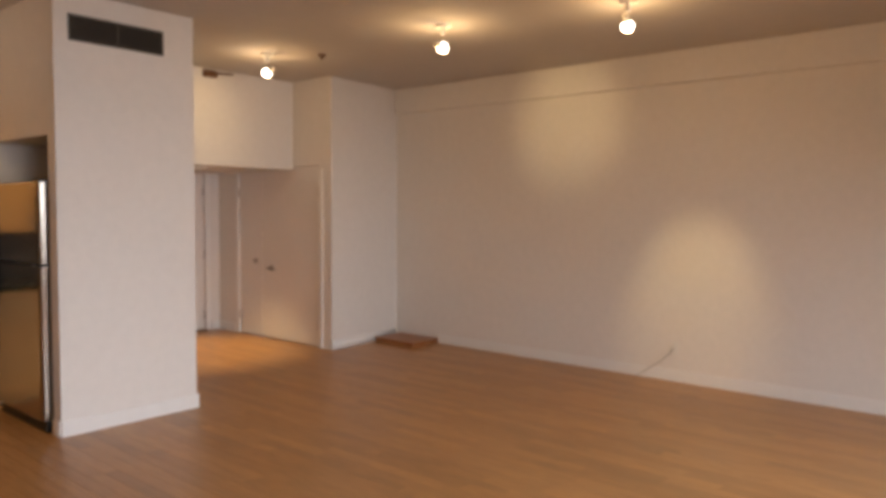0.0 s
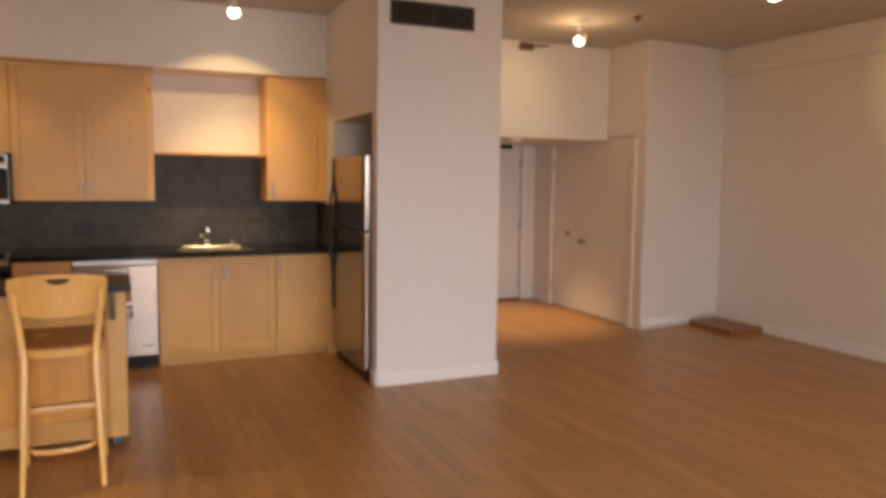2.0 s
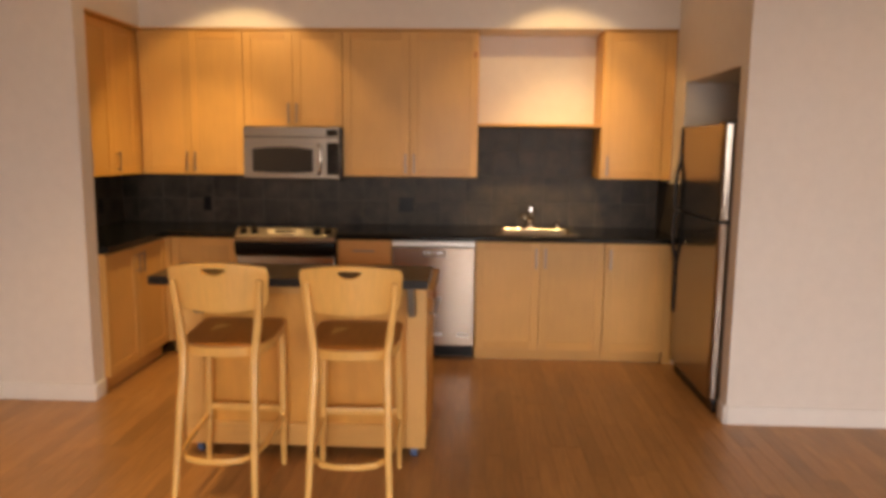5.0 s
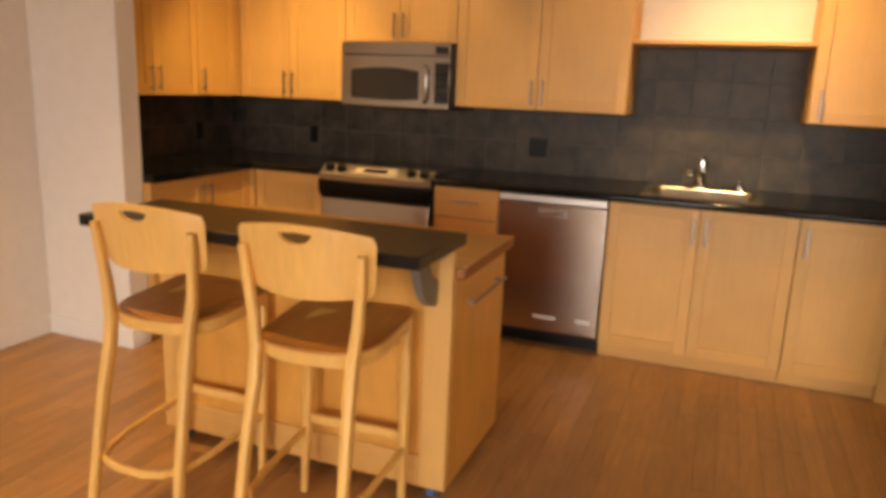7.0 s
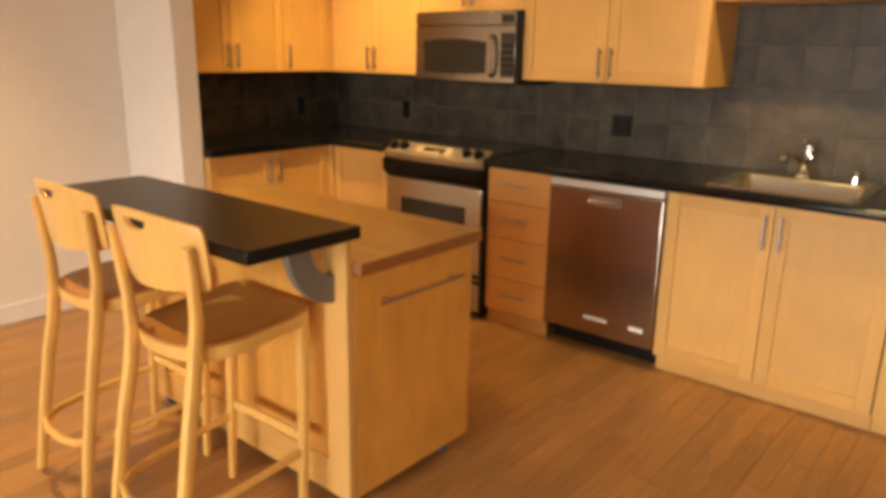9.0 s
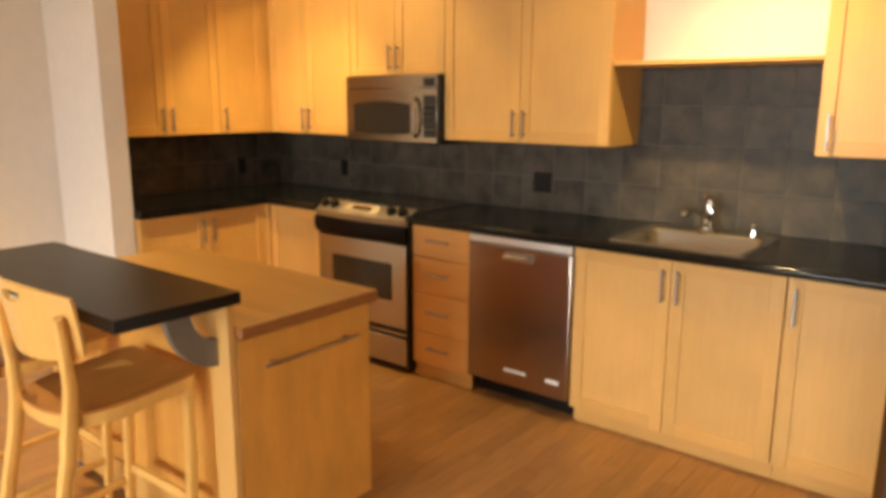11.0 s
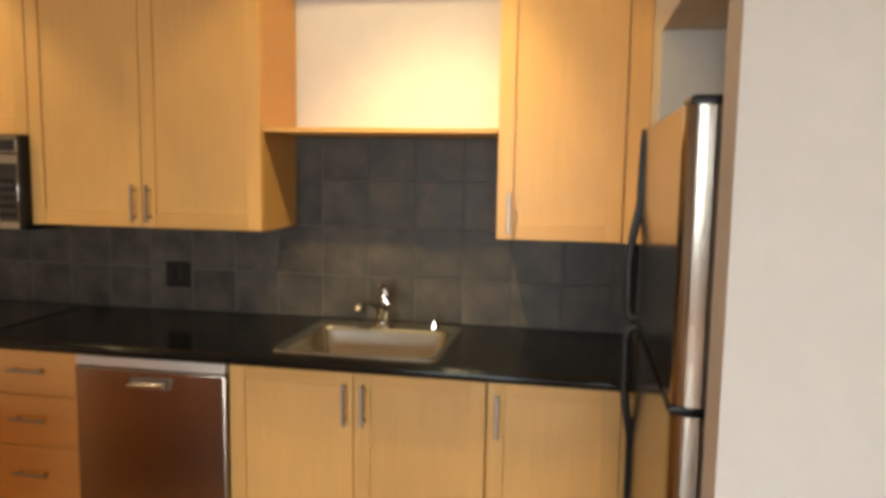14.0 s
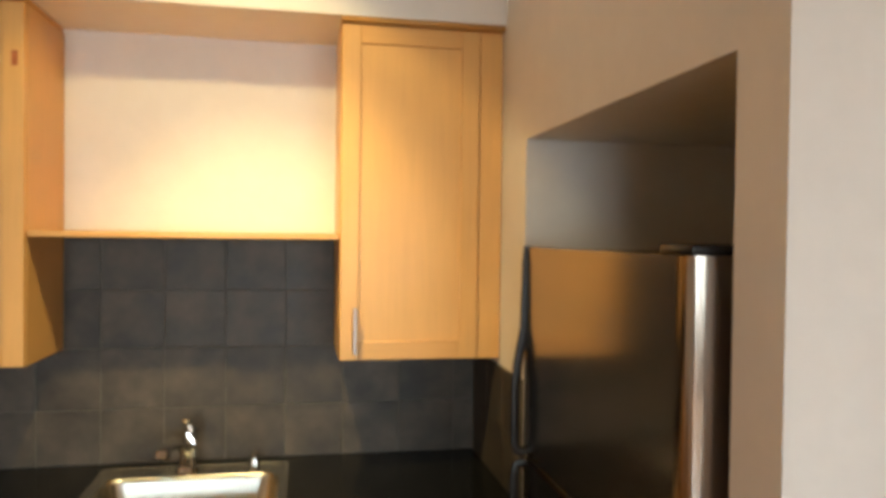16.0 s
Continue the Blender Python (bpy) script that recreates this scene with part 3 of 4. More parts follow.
part("spout", sweep(bmesh.new(), [(0, -0.008, 0.062), (-0.010, -0.036, 0.088), (-0.024, -0.070, 0.106), (-0.036, -0.102, 0.108), (-0.043, -0.126, 0.096), (-0.045, -0.134, 0.080)],
                    [0.030, 0.029, 0.028, 0.030, 0.034, 0.032], [0.028, 0.026, 0.026, 0.029, 0.033, 0.032]), CHROME, t)
part("lever", sweep(bmesh.new(), [(0.004, 0.0, 0.090), (0.010, 0.004, 0.125), (0.008, -0.006, 0.155), (-0.004, -0.03, 0.168)], [0.036, 0.034, 0.022, 0.014], [0.034, 0.030, 0.018, 0.010]), CHROME, t)
t = thing("soap_pump", (-0.712, -0.112, TOP + 0.004), "small chrome soap pump on the sink's rim", "soap pump")
part("collar", rod(bmesh.new(), (0, 0, 0), (0, 0, 0.028), 0.018, 0.014, sides=16), CHROME, t)
part("nozzle", sweep(bmesh.new(), [(0, 0, 0.026), (0, 0, 0.050), (0, -0.012, 0.060), (0, -0.045, 0.056)], [0.014, 0.022, 0.018, 0.010], [0.014, 0.022, 0.014, 0.010]), CHROME, t)

# ---- range ----
RW = 0.722
r = thing("range", (-3.060, -0.66, 0), "stainless steel slide-in electric range with black glass top", "range")
part("body", boxes(((0.004, 0.03, 0.03), (RW - 0.004, 0.58, 0.895))), BLACK, r)
part("cooktop", boxes(((0.0, 0.045, 0.896), (RW, 0.582, 0.918)), bevel=0.004), BLACK_GLASS, r, "black glass cooktop")
bm = bmesh.new()
n = 14
lo, hi, base_row = [], [], []
for i in range(n + 1):
    x = RW * i / n
    bow = 0.026 * (1 - (2 * i / n - 1) ** 2)
    hi.append(bm.verts.new((x, 0.075, 0.940)))
    lo.append(bm.verts.new((x, -0.012 - bow, 0.884)))
    base_row.append(bm.verts.new((x, -0.004 - bow, 0.850)))
for i in range(n):
    bm.faces.new((lo[i], lo[i + 1], hi[i + 1], hi[i]))
    bm.faces.new((base_row[i], base_row[i + 1], lo[i + 1], lo[i]))
bmesh.ops.solidify(bm, geom=bm.faces[:], thickness=0.006)
panel = part("control_panel", bm, PANEL_STEEL, r, "sloping steel control panel")
for x in (0.055, 0.135, RW - 0.135, RW - 0.055):
    p0 = Vector((x, 0.026, 0.916))
    up = Vector((0, -0.52, 0.85)).normalized()
    part("knob", rod(rod(bmesh.new(), p0, p0 + up * 0.012, 0.029, 0.027, sides=18), p0 + up * 0.011, p0 + up * 0.032, 0.023, 0.019, sides=18), BLACK, panel, "black range knob")
bm = bmesh.new()
block(bm, (-0.13, -0.030, -0.001), (0.13, 0.030, 0.002), 0.001)
d = part("display", bm, PANEL_STEEL, panel, "pale metal display plate")
d.matrix_local = pose(RW / 2, 0.018, 0.9155, 30, 0, 0)
part("clock", boxes(((-0.075, -0.016, 0.002), (0.075, 0.020, 0.0035)), bevel=0.001), OVEN_GLASS, d, "dark clock window")
band = bmesh.new()
rows_up = []
for z, y in ((0.745, 0.012), (0.760, -0.012), (0.800, -0.026), (0.840, -0.020), (0.852, 0.0)):
    rows_up.append([band.verts.new((RW * i / n, y - 0.020 * (1 - (2 * i / n - 1) ** 2), z)) for i in range(n + 1)])
for a, b in zip(rows_up, rows_up[1:]):
    for i in range(n):
        band.faces.new((a[i], a[i + 1], b[i + 1], b[i]))
bmesh.ops.solidify(band, geom=band.faces[:], thickness=0.01)
part("handle_band", band, BLACK, r, "curved black handle band")
od = part("oven_door", boxes(((0.006, 0.0, 0.262), (RW - 0.012, 0.03, 0.742)), bevel=0.006, segments=2), STEEL, r)
part("window", boxes(((0.125, -0.003, 0.418), (0.600, 0.001, 0.628)), bevel=0.001), OVEN_GLASS, od, "smoked oven window")
part("vent_gap", boxes(((0.01, 0.012, 0.212), (RW - 0.01, 0.03, 0.258))), BLACK, r)
part("rail", boxes(((0.006, -0.004, 0.226), (RW - 0.012, 0.012, 0.241)), bevel=0.003), STEEL, r)
part("drawer", boxes(((0.006, 0.0, 0.045), (RW - 0.012, 0.03, 0.208)), bevel=0.006, segments=2), STEEL, r)
part("plinth", boxes(((0.03, 0.06, 0.0), (RW - 0.03, 0.08, 0.032))), BLACK, r)
part("side_strip", boxes(((RW - 0.010, 0.006, 0.03), (RW, 0.03, 0.88))), BLACK, r)

# ---- dishwasher ----
dw = thing("dishwasher", (-1.941, -0.648, 0), "stainless steel built-in dishwasher between maple cabinets", "dishwasher")
part("body", boxes(((0.006, 0.041, 0.106), (0.590, 0.60, 0.866))), BLACK, dw)
part("control_strip", boxes(((0.004, 0.003, 0.826), (0.592, 0.045, 0.866)), bevel=0.004), STRIP_STEEL, dw, "pale steel control strip")
dd = part("door", boxes(((0.004, 0.0, 0.108), (0.592, 0.04, 0.823)), bevel=0.006, segments=2), DISH_STEEL, dw)
hb = rod(bmesh.new(), (0.235, -0.030, 0.775), (0.375, -0.030, 0.782), 0.010, sides=14)
for x in (0.262, 0.348):
    rod(hb, (x, 0.0, 0.778), (x, -0.030, 0.778), 0.010, sides=10)
part("handle", hb, CHROME, dd, "short chrome handle")
part("pocket", boxes(((0.225, -0.003, 0.755), (0.385, 0.001, 0.800)), bevel=0.001), NICKEL, dd)
part("badge", boxes(((0.235, -0.002, 0.182), (0.362, 0.001, 0.200))), PALE_MARK, dd, "pale maker's mark, a plain bar")
part("sticker", boxes(((0.475, -0.002, 0.180), (0.548, 0.001, 0.202))), PALE_MARK, dd, "small pale sticker")
part("plinth", boxes(((0.008, 0.11, 0.0), (0.588, 0.118, 0.105))), BLACK, dw)

# ---- microwave under its cabinet ----
MW = 0.733
m = thing("microwave", (-3.066, -0.395, 1.281), "stainless steel over-the-range microwave under a cabinet", "microwave")
part("body", boxes(((0.0, 0.021, 0.0), (MW, 0.385, 0.381)), bevel=0.002), BLACK, m, "black metal casing")
part("side_strip", boxes(((MW - 0.0195, 0.001, 0.004), (MW, 0.0205, 0.379)), bevel=0.002), BLACK, m, "black edge strip")
fr = part("front", boxes(((0.0, 0.0, 0.004), (MW - 0.020, 0.02, 0.305)), bevel=0.003), STEEL, m)
part("vent_strip", boxes(((0.0, 0.002, 0.309), (MW - 0.020, 0.02, 0.379)), bevel=0.003), STEEL, m)
bm = bmesh.new()
cols = 12
edge = []
for sign in (1, -1):
    for i in range(cols + 1):
        f = (2 * i / cols - 1) * sign
        z = 0.018 * (1 - f * f)
        edge.append((0.292 + f * 0.225, 0.052 - z * 0.5 if sign > 0 else 0.218 + z))
near = [bm.verts.new((x, -0.003, z)) for x, z in edge]
far = [bm.verts.new((x, -0.0005, z)) for x, z in edge]
bridge(bm, near, far)
bm.faces.new(near)
part("window", bm, MICRO_GLASS, fr, "dark curved window")
part("handle", sweep(bmesh.new(), [(0.558, 0.0, 0.035), (0.566, -0.026, 0.055), (0.572, -0.038, 0.14), (0.566, -0.026, 0.235), (0.558, 0.0, 0.255)], 0.024, 0.014, up=(0, 1, 0)), STEEL, fr,
     "bowed steel handle")
part("control_pad", boxes(((0.618, -0.003, 0.035), (0.708, 0.002, 0.268)), bevel=0.001), BLACK_GLASS, fr, "black button panel")
part("display", boxes(((0.618, -0.002, 0.318), (0.700, 0.004, 0.362)), bevel=0.001), BLACK_GLASS, m, "black display")
for i in range(3):
    for k in range(5):
        part("button", boxes(((0.628 + i * 0.026, -0.0045, 0.055 + k * 0.034), (0.646 + i * 0.026, -0.0028, 0.072 + k * 0.034))), BLACK, fr)


# ---- refrigerator in its recess, facing -x ----
f = thing("refrigerator", (0.018, -1.18, 0), "stainless steel top-freezer refrigerator standing in a wall recess", "refrigerator")
part("body", boxes(((0.075, -0.415, 0.03), (0.80, 0.415, 1.667)), bevel=0.006), BLACK, f, "dark cabinet")


def fridge_door(name, z0, z1):
    """A slab whose near upright edge is rounded."""
    bm = bmesh.new()
    outline = [(0.070, 0.418), (0.078, -0.4185), (0.050, -0.4182), (0.030, -0.4165), (0.017, -0.4135), (0.009, -0.409), (0.004, -0.402), (0.001, -0.392), (0.0, -0.380)]
    outline += [(0.0, 0.400), (0.004, 0.410), (0.012, 0.418)]
    a = [bm.verts.new((x, y, z0)) for x, y in outline]
    b = [bm.verts.new((x, y, z1)) for x, y in outline]
    bridge(bm, a, b)
    bm.faces.new(a)
    bm.faces.new(b)
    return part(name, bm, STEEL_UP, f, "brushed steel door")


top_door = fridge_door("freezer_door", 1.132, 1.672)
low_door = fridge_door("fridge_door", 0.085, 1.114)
part("door_gap", boxes(((0.012, -0.40, 1.114), (0.07, 0.41, 1.132))), BLACK, f)
part("hinge_cap", boxes(((0.01, -0.41, 1.672), (0.13, -0.30, 1.690)), bevel=0.006, segments=2), BLACK, f)
part("hinge", boxes(((-0.004, -0.412, 1.1145), (0.05, -0.30, 1.1315)), bevel=0.005, segments=2), BLACK, f)
HY = 0.395
part("handle", sweep(bmesh.new(), [(0.004, HY, 1.674), (0.0, HY, 1.63), (-0.004, HY, 1.46), (-0.010, HY, 1.42), (-0.020, HY, 1.365), (-0.026, HY, 1.30), (-0.026, HY, 1.16), (-0.020, HY, 1.135),
                                   (0.002, HY, 1.132)], [0.022, 0.022, 0.022, 0.024, 0.024, 0.024, 0.024, 0.024, 0.026], [0.014, 0.016, 0.016, 0.020, 0.018, 0.018, 0.018, 0.020, 0.022], up=(0, 1, 0)),
     BLACK, top_door, "black moulded handle")
part("handle", sweep(bmesh.new(), [(0.002, HY, 1.104), (-0.020, HY, 1.100), (-0.026, HY, 1.075), (-0.026, HY, 0.93), (-0.020, HY, 0.87), (-0.010, HY, 0.815), (-0.004, HY, 0.77), (-0.002, HY, 0.45),
                                   (0.002, HY, 0.42)], [0.026, 0.024, 0.024, 0.024, 0.024, 0.024, 0.022, 0.022, 0.02], [0.022, 0.020, 0.018, 0.018, 0.018, 0.020, 0.016, 0.014, 0.012], up=(0, 1, 0)),
     BLACK, low_door, "black moulded handle")
part("grille", boxes(((0.03, -0.405, 0.0), (0.06, 0.405, 0.08)), bevel=0.003), BLACK, f)

# ---- island on castors ----
IX0, IX1, IY0, IY1 = -2.760, -1.570, -2.338, -1.742
isl = thing("island", (-2.18, -2.03, -0.010), "birch kitchen island on castors with a butcher block top", "kitchen island")
o = Vector((-2.17, -2.03, 0))


def I(*p):
    return Vector(p) - o


part("body", boxes((I(IX0 + 0.02, IY0 + 0.03, 0.095), I(IX1 - 0.022, IY1, 0.818)), bevel=0.002), PLY, isl)
part("front_panel", boxes((I(IX0 + 0.10, IY0 + 0.012, 0.095), I(IX1 - 0.10, IY0 + 0.028, 0.935))), PLY, isl)
for a, b in ((IX0, IX0 + 0.10), (IX1 - 0.10, IX1)):
    part("stile", boxes((I(a, IY0, 0.068), I(b, IY0 + 0.028, 0.935)), bevel=0.003), MAPLE, isl)
for z0, z1 in ((0.068, 0.185), (0.835, 0.935)):
    part("rail", boxes((I(IX0 + 0.101, IY0 + 0.002, z0), I(IX1 - 0.101, IY0 + 0.0285, z1)), bevel=0.003), MAPLE_FLAT, isl)
ed = part("end_door", boxes((I(IX1 - 0.020, IY0 + 0.031, 0.070), I(IX1, IY1 + 0.004, 0.815)), bevel=0.002), PLY, isl)
bar = rod(bmesh.new(), I(IX1 + 0.032, -2.225, 0.717), I(IX1 + 0.032, -1.825, 0.717), 0.006, sides=10)
for y in (-2.185, -1.865):
    rod(bar, I(IX1 - 0.001, y, 0.717), I(IX1 + 0.032, y, 0.717), 0.005, sides=8)
part("handle", bar, NICKEL, ed, "long steel bar handle")
part("end_panel", boxes((I(IX0, IY0 + 0.031, 0.070), I(IX0 + 0.018, IY1 + 0.004, 0.815)), bevel=0.002), PLY, isl)
top = part("butcher_block", boxes((I(IX0 - 0.03, IY0 + 0.031, 0.820), I(IX1 + 0.030, IY1 + 0.022, 0.859)), bevel=0.003), BUTCHER_END, isl, "oiled butcher block top with darker end grain")
STAVES = 12
for k in range(STAVES):
    wd = (IY1 + 0.022 - IY0 - 0.031) / STAVES
    y0 = IY0 + 0.031 + k * wd
    part("stave", boxes((I(IX0 - 0.028, y0 + 0.0004, 0.8592), I(IX1 + 0.028, y0 + wd - 0.0004, 0.8612)), bevel=0.0004), BUTCHER, top)
part("bar_top", boxes((I(-2.760, -2.690, 0.936), I(-1.543, -2.300, 0.974)), bevel=0.003), LAMINATE, isl, "black laminate bar top")


def bracket(x):
    """A quarter-round plate between the panel and the bar top."""
    bm = bmesh.new()
    outer, inner = [], []
    for k in range(11):
        a = radians(90 * k / 10)
        outer.append((-2.338 - 0.165 * math.cos(a), 0.934 - 0.200 * math.sin(a)))
        inner.append((-2.338 - 0.088 * math.cos(a), 0.934 - 0.115 * math.sin(a)))
    rings = []
    for dx in (-0.014, 0.014):
        rings.append([bm.verts.new(I(x + dx, y, z)) for y, z in outer + inner[::-1]])
    a, b = rings
    bridge(bm, a, b)
    count = len(outer)
    for q in rings:
        for i in range(count - 1):
            bm.faces.new((q[i], q[i + 1], q[2 * count - 2 - i], q[2 * count - 1 - i]))
    part("bracket", bm, GREY_METAL, isl, "curved grey metal bracket")


for x in (-2.66, -1.635):
    bracket(x)
for x in (IX0 + 0.06, IX1 - 0.06):
    for y in (IY0 + 0.045, IY1 - 0.09):
        bm = boxes((I(x - 0.025, y - 0.025, 0.078), I(x + 0.025, y + 0.025, 0.094)), bevel=0.003)
        for s2 in (-0.018, 0.018):
            block(bm, I(x + s2 - 0.002, y - 0.012, 0.035), I(x + s2 + 0.002, y + 0.030, 0.080))
        cast = part("castor", bm, NICKEL, isl, "steel castor fork")
        wheel = rod(bmesh.new(), I(x - 0.014, y + 0.012, 0.0485), I(x + 0.014, y + 0.012, 0.0485), 0.0385, sides=24)
        part("wheel", wheel, BLUE_RUBBER, cast, "blue rubber wheel")


# ---- bar stools ----
def stool(at, turn):
    """Its own x runs across, -y to the back; the seat's top is 0.69 high."""
    st = thing("bar_stool", (*at, 0), "bentwood beech bar stool with a slotted backrest beside the island", "stool", "stools at the island", turn)
    seat_h = 0.680
    def rise(y):
        return 0.026 * max(0.0, (y + 0.215) / 0.41) ** 1.6

    # seat: round at the back, square at the front
    bm = bmesh.new()
    outline = []
    for k in range(21):
        a = radians(180 + 180 * k / 20)
        c, s = math.cos(a), math.sin(a)
        outline.append((0.195 * math.copysign(abs(c) ** 0.75, c), -0.03 + 0.185 * math.copysign(abs(s) ** 0.8, s)))
    outline += [(0.197, 0.10), (0.194, 0.165), (0.175, 0.192), (-0.175, 0.192), (-0.194, 0.165), (-0.197, 0.10)]
    low = [bm.verts.new((x, y, seat_h - 0.008 + rise(y))) for x, y in outline]
    mid_loop = [bm.verts.new((x, y, seat_h - 0.001 + rise(y))) for x, y in outline]
    rim = [bm.verts.new((x * 0.95, 0.004 + y * 0.95, seat_h + rise(y))) for x, y in outline]
    dish = [bm.verts.new((x * 0.6, 0.004 + y * 0.6, seat_h - 0.010 + 0.026 * (y * 0.6 + 0.215) / 0.41)) for x, y in outline]
    for a, b in ((low, mid_loop), (mid_loop, rim), (rim, dish)):
        bridge(bm, a, b)
    bm.faces.new(dish)
    bm.faces.new(low)
    part("seat", bm, SEAT_WOOD, st, "darker dished plywood seat")
    bm = bmesh.new()
    loops = []
    for z, g in ((seat_h - 0.050, 0.975), (seat_h - 0.046, 0.99), (seat_h - 0.010, 1.0), (seat_h - 0.0085, 0.99)):
        loops.append([bm.verts.new((x * g, y * g, z + rise(y))) for x, y in outline])
    for a, b in zip(loops, loops[1:]):
        bridge(bm, a, b)
    bm.faces.new(loops[0])
    bm.faces.new(loops[-1])
    part("seat_frame", bm, STOOL_WOOD, st, "bent beech seat rim")
    for sx in (-1, 1):
        part("back_leg", sweep(bmesh.new(), [(sx * 0.174, -0.305, 0.0), (sx * 0.166, -0.275, 0.20), (sx * 0.160, -0.236, 0.42), (sx * 0.154, -0.206, 0.56), (sx * 0.156, -0.192, 0.66), (sx * 0.168, -0.188, 0.76),
                                             (sx * 0.180, -0.198, 0.88), (sx * 0.186, -0.208, 0.965)], [0.026, 0.031, 0.034, 0.036, 0.036, 0.034, 0.030, 0.026],
                               [0.030, 0.036, 0.040, 0.042, 0.040, 0.034, 0.028, 0.022], up=(0, 1, 0)), STOOL_WOOD, st)
        part("front_leg", sweep(bmesh.new(), [(sx * 0.184, 0.130, 0.0), (sx * 0.181, 0.140, 0.20), (sx * 0.180, 0.152, 0.42), (sx * 0.174, 0.160, seat_h + 0.008)], [0.024, 0.030, 0.035, 0.036],
                                [0.024, 0.030, 0.035, 0.036], up=(0, 1, 0)), STOOL_WOOD, st)
    # backrest: bowed plywood with a hand slot
    bm = bmesh.new()
    nx, nz = 24, 14
    half, z0, z1 = 0.220, 0.826, 1.040
    grid = {}

    def place(u, v):
        x = u * half
        y = -0.172 - 0.060 * (1 - u * u) - (v - 0.5) * 0.030
        zz = z0 + (z1 - z0) * v - 0.024 * (u * u) * (1 if v > 0.5 else -0.6) * abs(v - 0.5) * 2
        narrow = 1 - 0.07 * (1 - v) - 0.05 * max(0.0, abs(v - 0.5) * 2 - 0.72) / 0.28
        return Vector((x * narrow, y, zz))

    def level(u, k):
        """Height of row k at u: rows 8 to 11 close round the half-moon slot."""
        e = min(1.0, abs(u) / 0.23)
        slot_low, slot_top = 0.905 - 0.02 - 0.135 * math.sqrt(1 - e * e), 0.905 - 0.012 * e
        if k <= 8:
            return slot_low * k / 8
        if k <= 11:
            return slot_low + (slot_top - slot_low) * (k - 8) / 3
        return slot_top + (1 - slot_top) * (k - 11) / 3

    us = [-1, -0.93, -0.82, -0.68, -0.54, -0.40, -0.30, -0.23, -0.222, -0.19, -0.14, -0.07, 0, 0.07, 0.14, 0.19, 0.222, 0.23, 0.30, 0.40, 0.54, 0.68, 0.82, 0.93, 1]
    for i in range(nx + 1):
        for k in range(nz + 1):
            grid[i, k] = bm.verts.new(place(us[i], level(us[i], k)))
    for i in range(nx):
        for k in range(nz):
            if not (8 <= k < 11 and abs(us[i] + us[i + 1]) < 0.46):
                bm.faces.new((grid[i, k], grid[i + 1, k], grid[i + 1, k + 1], grid[i, k + 1]))
    bmesh.ops.delete(bm, geom=[v for v in bm.verts if not v.link_faces], context="VERTS")
    bmesh.ops.solidify(bm, geom=bm.faces[:], thickness=0.013)
    part("backrest", bm, STOOL_WOOD, st, "bowed plywood backrest with a hand slot")
    part("footrest", sweep(bmesh.new(), [(-0.180, 0.150, 0.275), (-0.09, 0.154, 0.275), (0.09, 0.154, 0.275), (0.180, 0.150, 0.275)], 0.022, 0.034, up=(0, 0, 1)), STOOL_WOOD, st)
    hoop = [(-0.183, 0.142, 0.235), (-0.180, 0.04, 0.228), (-0.177, -0.12, 0.218), (-0.160, -0.232, 0.210), (-0.115, -0.292, 0.206), (-0.05, -0.312, 0.204), (0.05, -0.312, 0.204), (0.115, -0.292, 0.206),
            (0.160, -0.232, 0.210), (0.177, -0.12, 0.218), (0.180, 0.04, 0.228), (0.183, 0.142, 0.235)]
    part("hoop", sweep(bmesh.new(), hoop, 0.018, 0.026), STOOL_WOOD, st, "bent foot hoop")
    return st


first = stool((-2.445, -2.550), 0)
copy_thing(first, pose(-1.880, -2.566, 0, 0, 0, 2.0))


# ---- small fixtures ----
def outlet(at, w, h, turn, label, mat_of, name="outlet"):
    ob = thing(name, at, label, "outlet", "", turn)
    plate = part("plate", boxes(((-w / 2, -0.006, -h / 2), (w / 2, 0, h / 2)), bevel=0.002), mat_of, ob)
    for k in range(max(1, round(w / 0.058))):
        x = (k - (max(1, round(w / 0.058)) - 1) / 2) * 0.05
        part("socket", boxes(((x - 0.016, -0.009, -0.033), (x + 0.016, -0.0055, 0.033)), bevel=0.002), mat_of, plate)


outlet((-1.893, -0.013, 1.07), 0.115, 0.112, 0, "black double outlet plate on the slate backsplash", BLACK)
outlet((-3.49, -0.013, 1.06), 0.062, 0.112, 0, "narrow black outlet plate on the slate backsplash", BLACK)
outlet((LEFT + 0.013, -0.37, 1.06), 0.062, 0.112, 90, "narrow black outlet plate on the side backsplash", BLACK)
outlet((RIGHT - 0.001, -4.12, 0.30), 0.07, 0.115, -90, "white wall outlet above the baseboard", WHITE_PLASTIC)
cb = thing("cable", (RIGHT - 0.02, -4.1, 0.0), "thin grey cable hanging from the wall outlet", "cable")
part("cord", sweep(bmesh.new(), [(-0.004, -0.02, 0.29), (-0.012, 0.02, 0.24), (-0.010, 0.09, 0.17), (-0.012, 0.16, 0.12), (-0.035, 0.24, 0.06), (-0.045, 0.30, 0.006)], 0.007, 0.007), CABLE, cb)

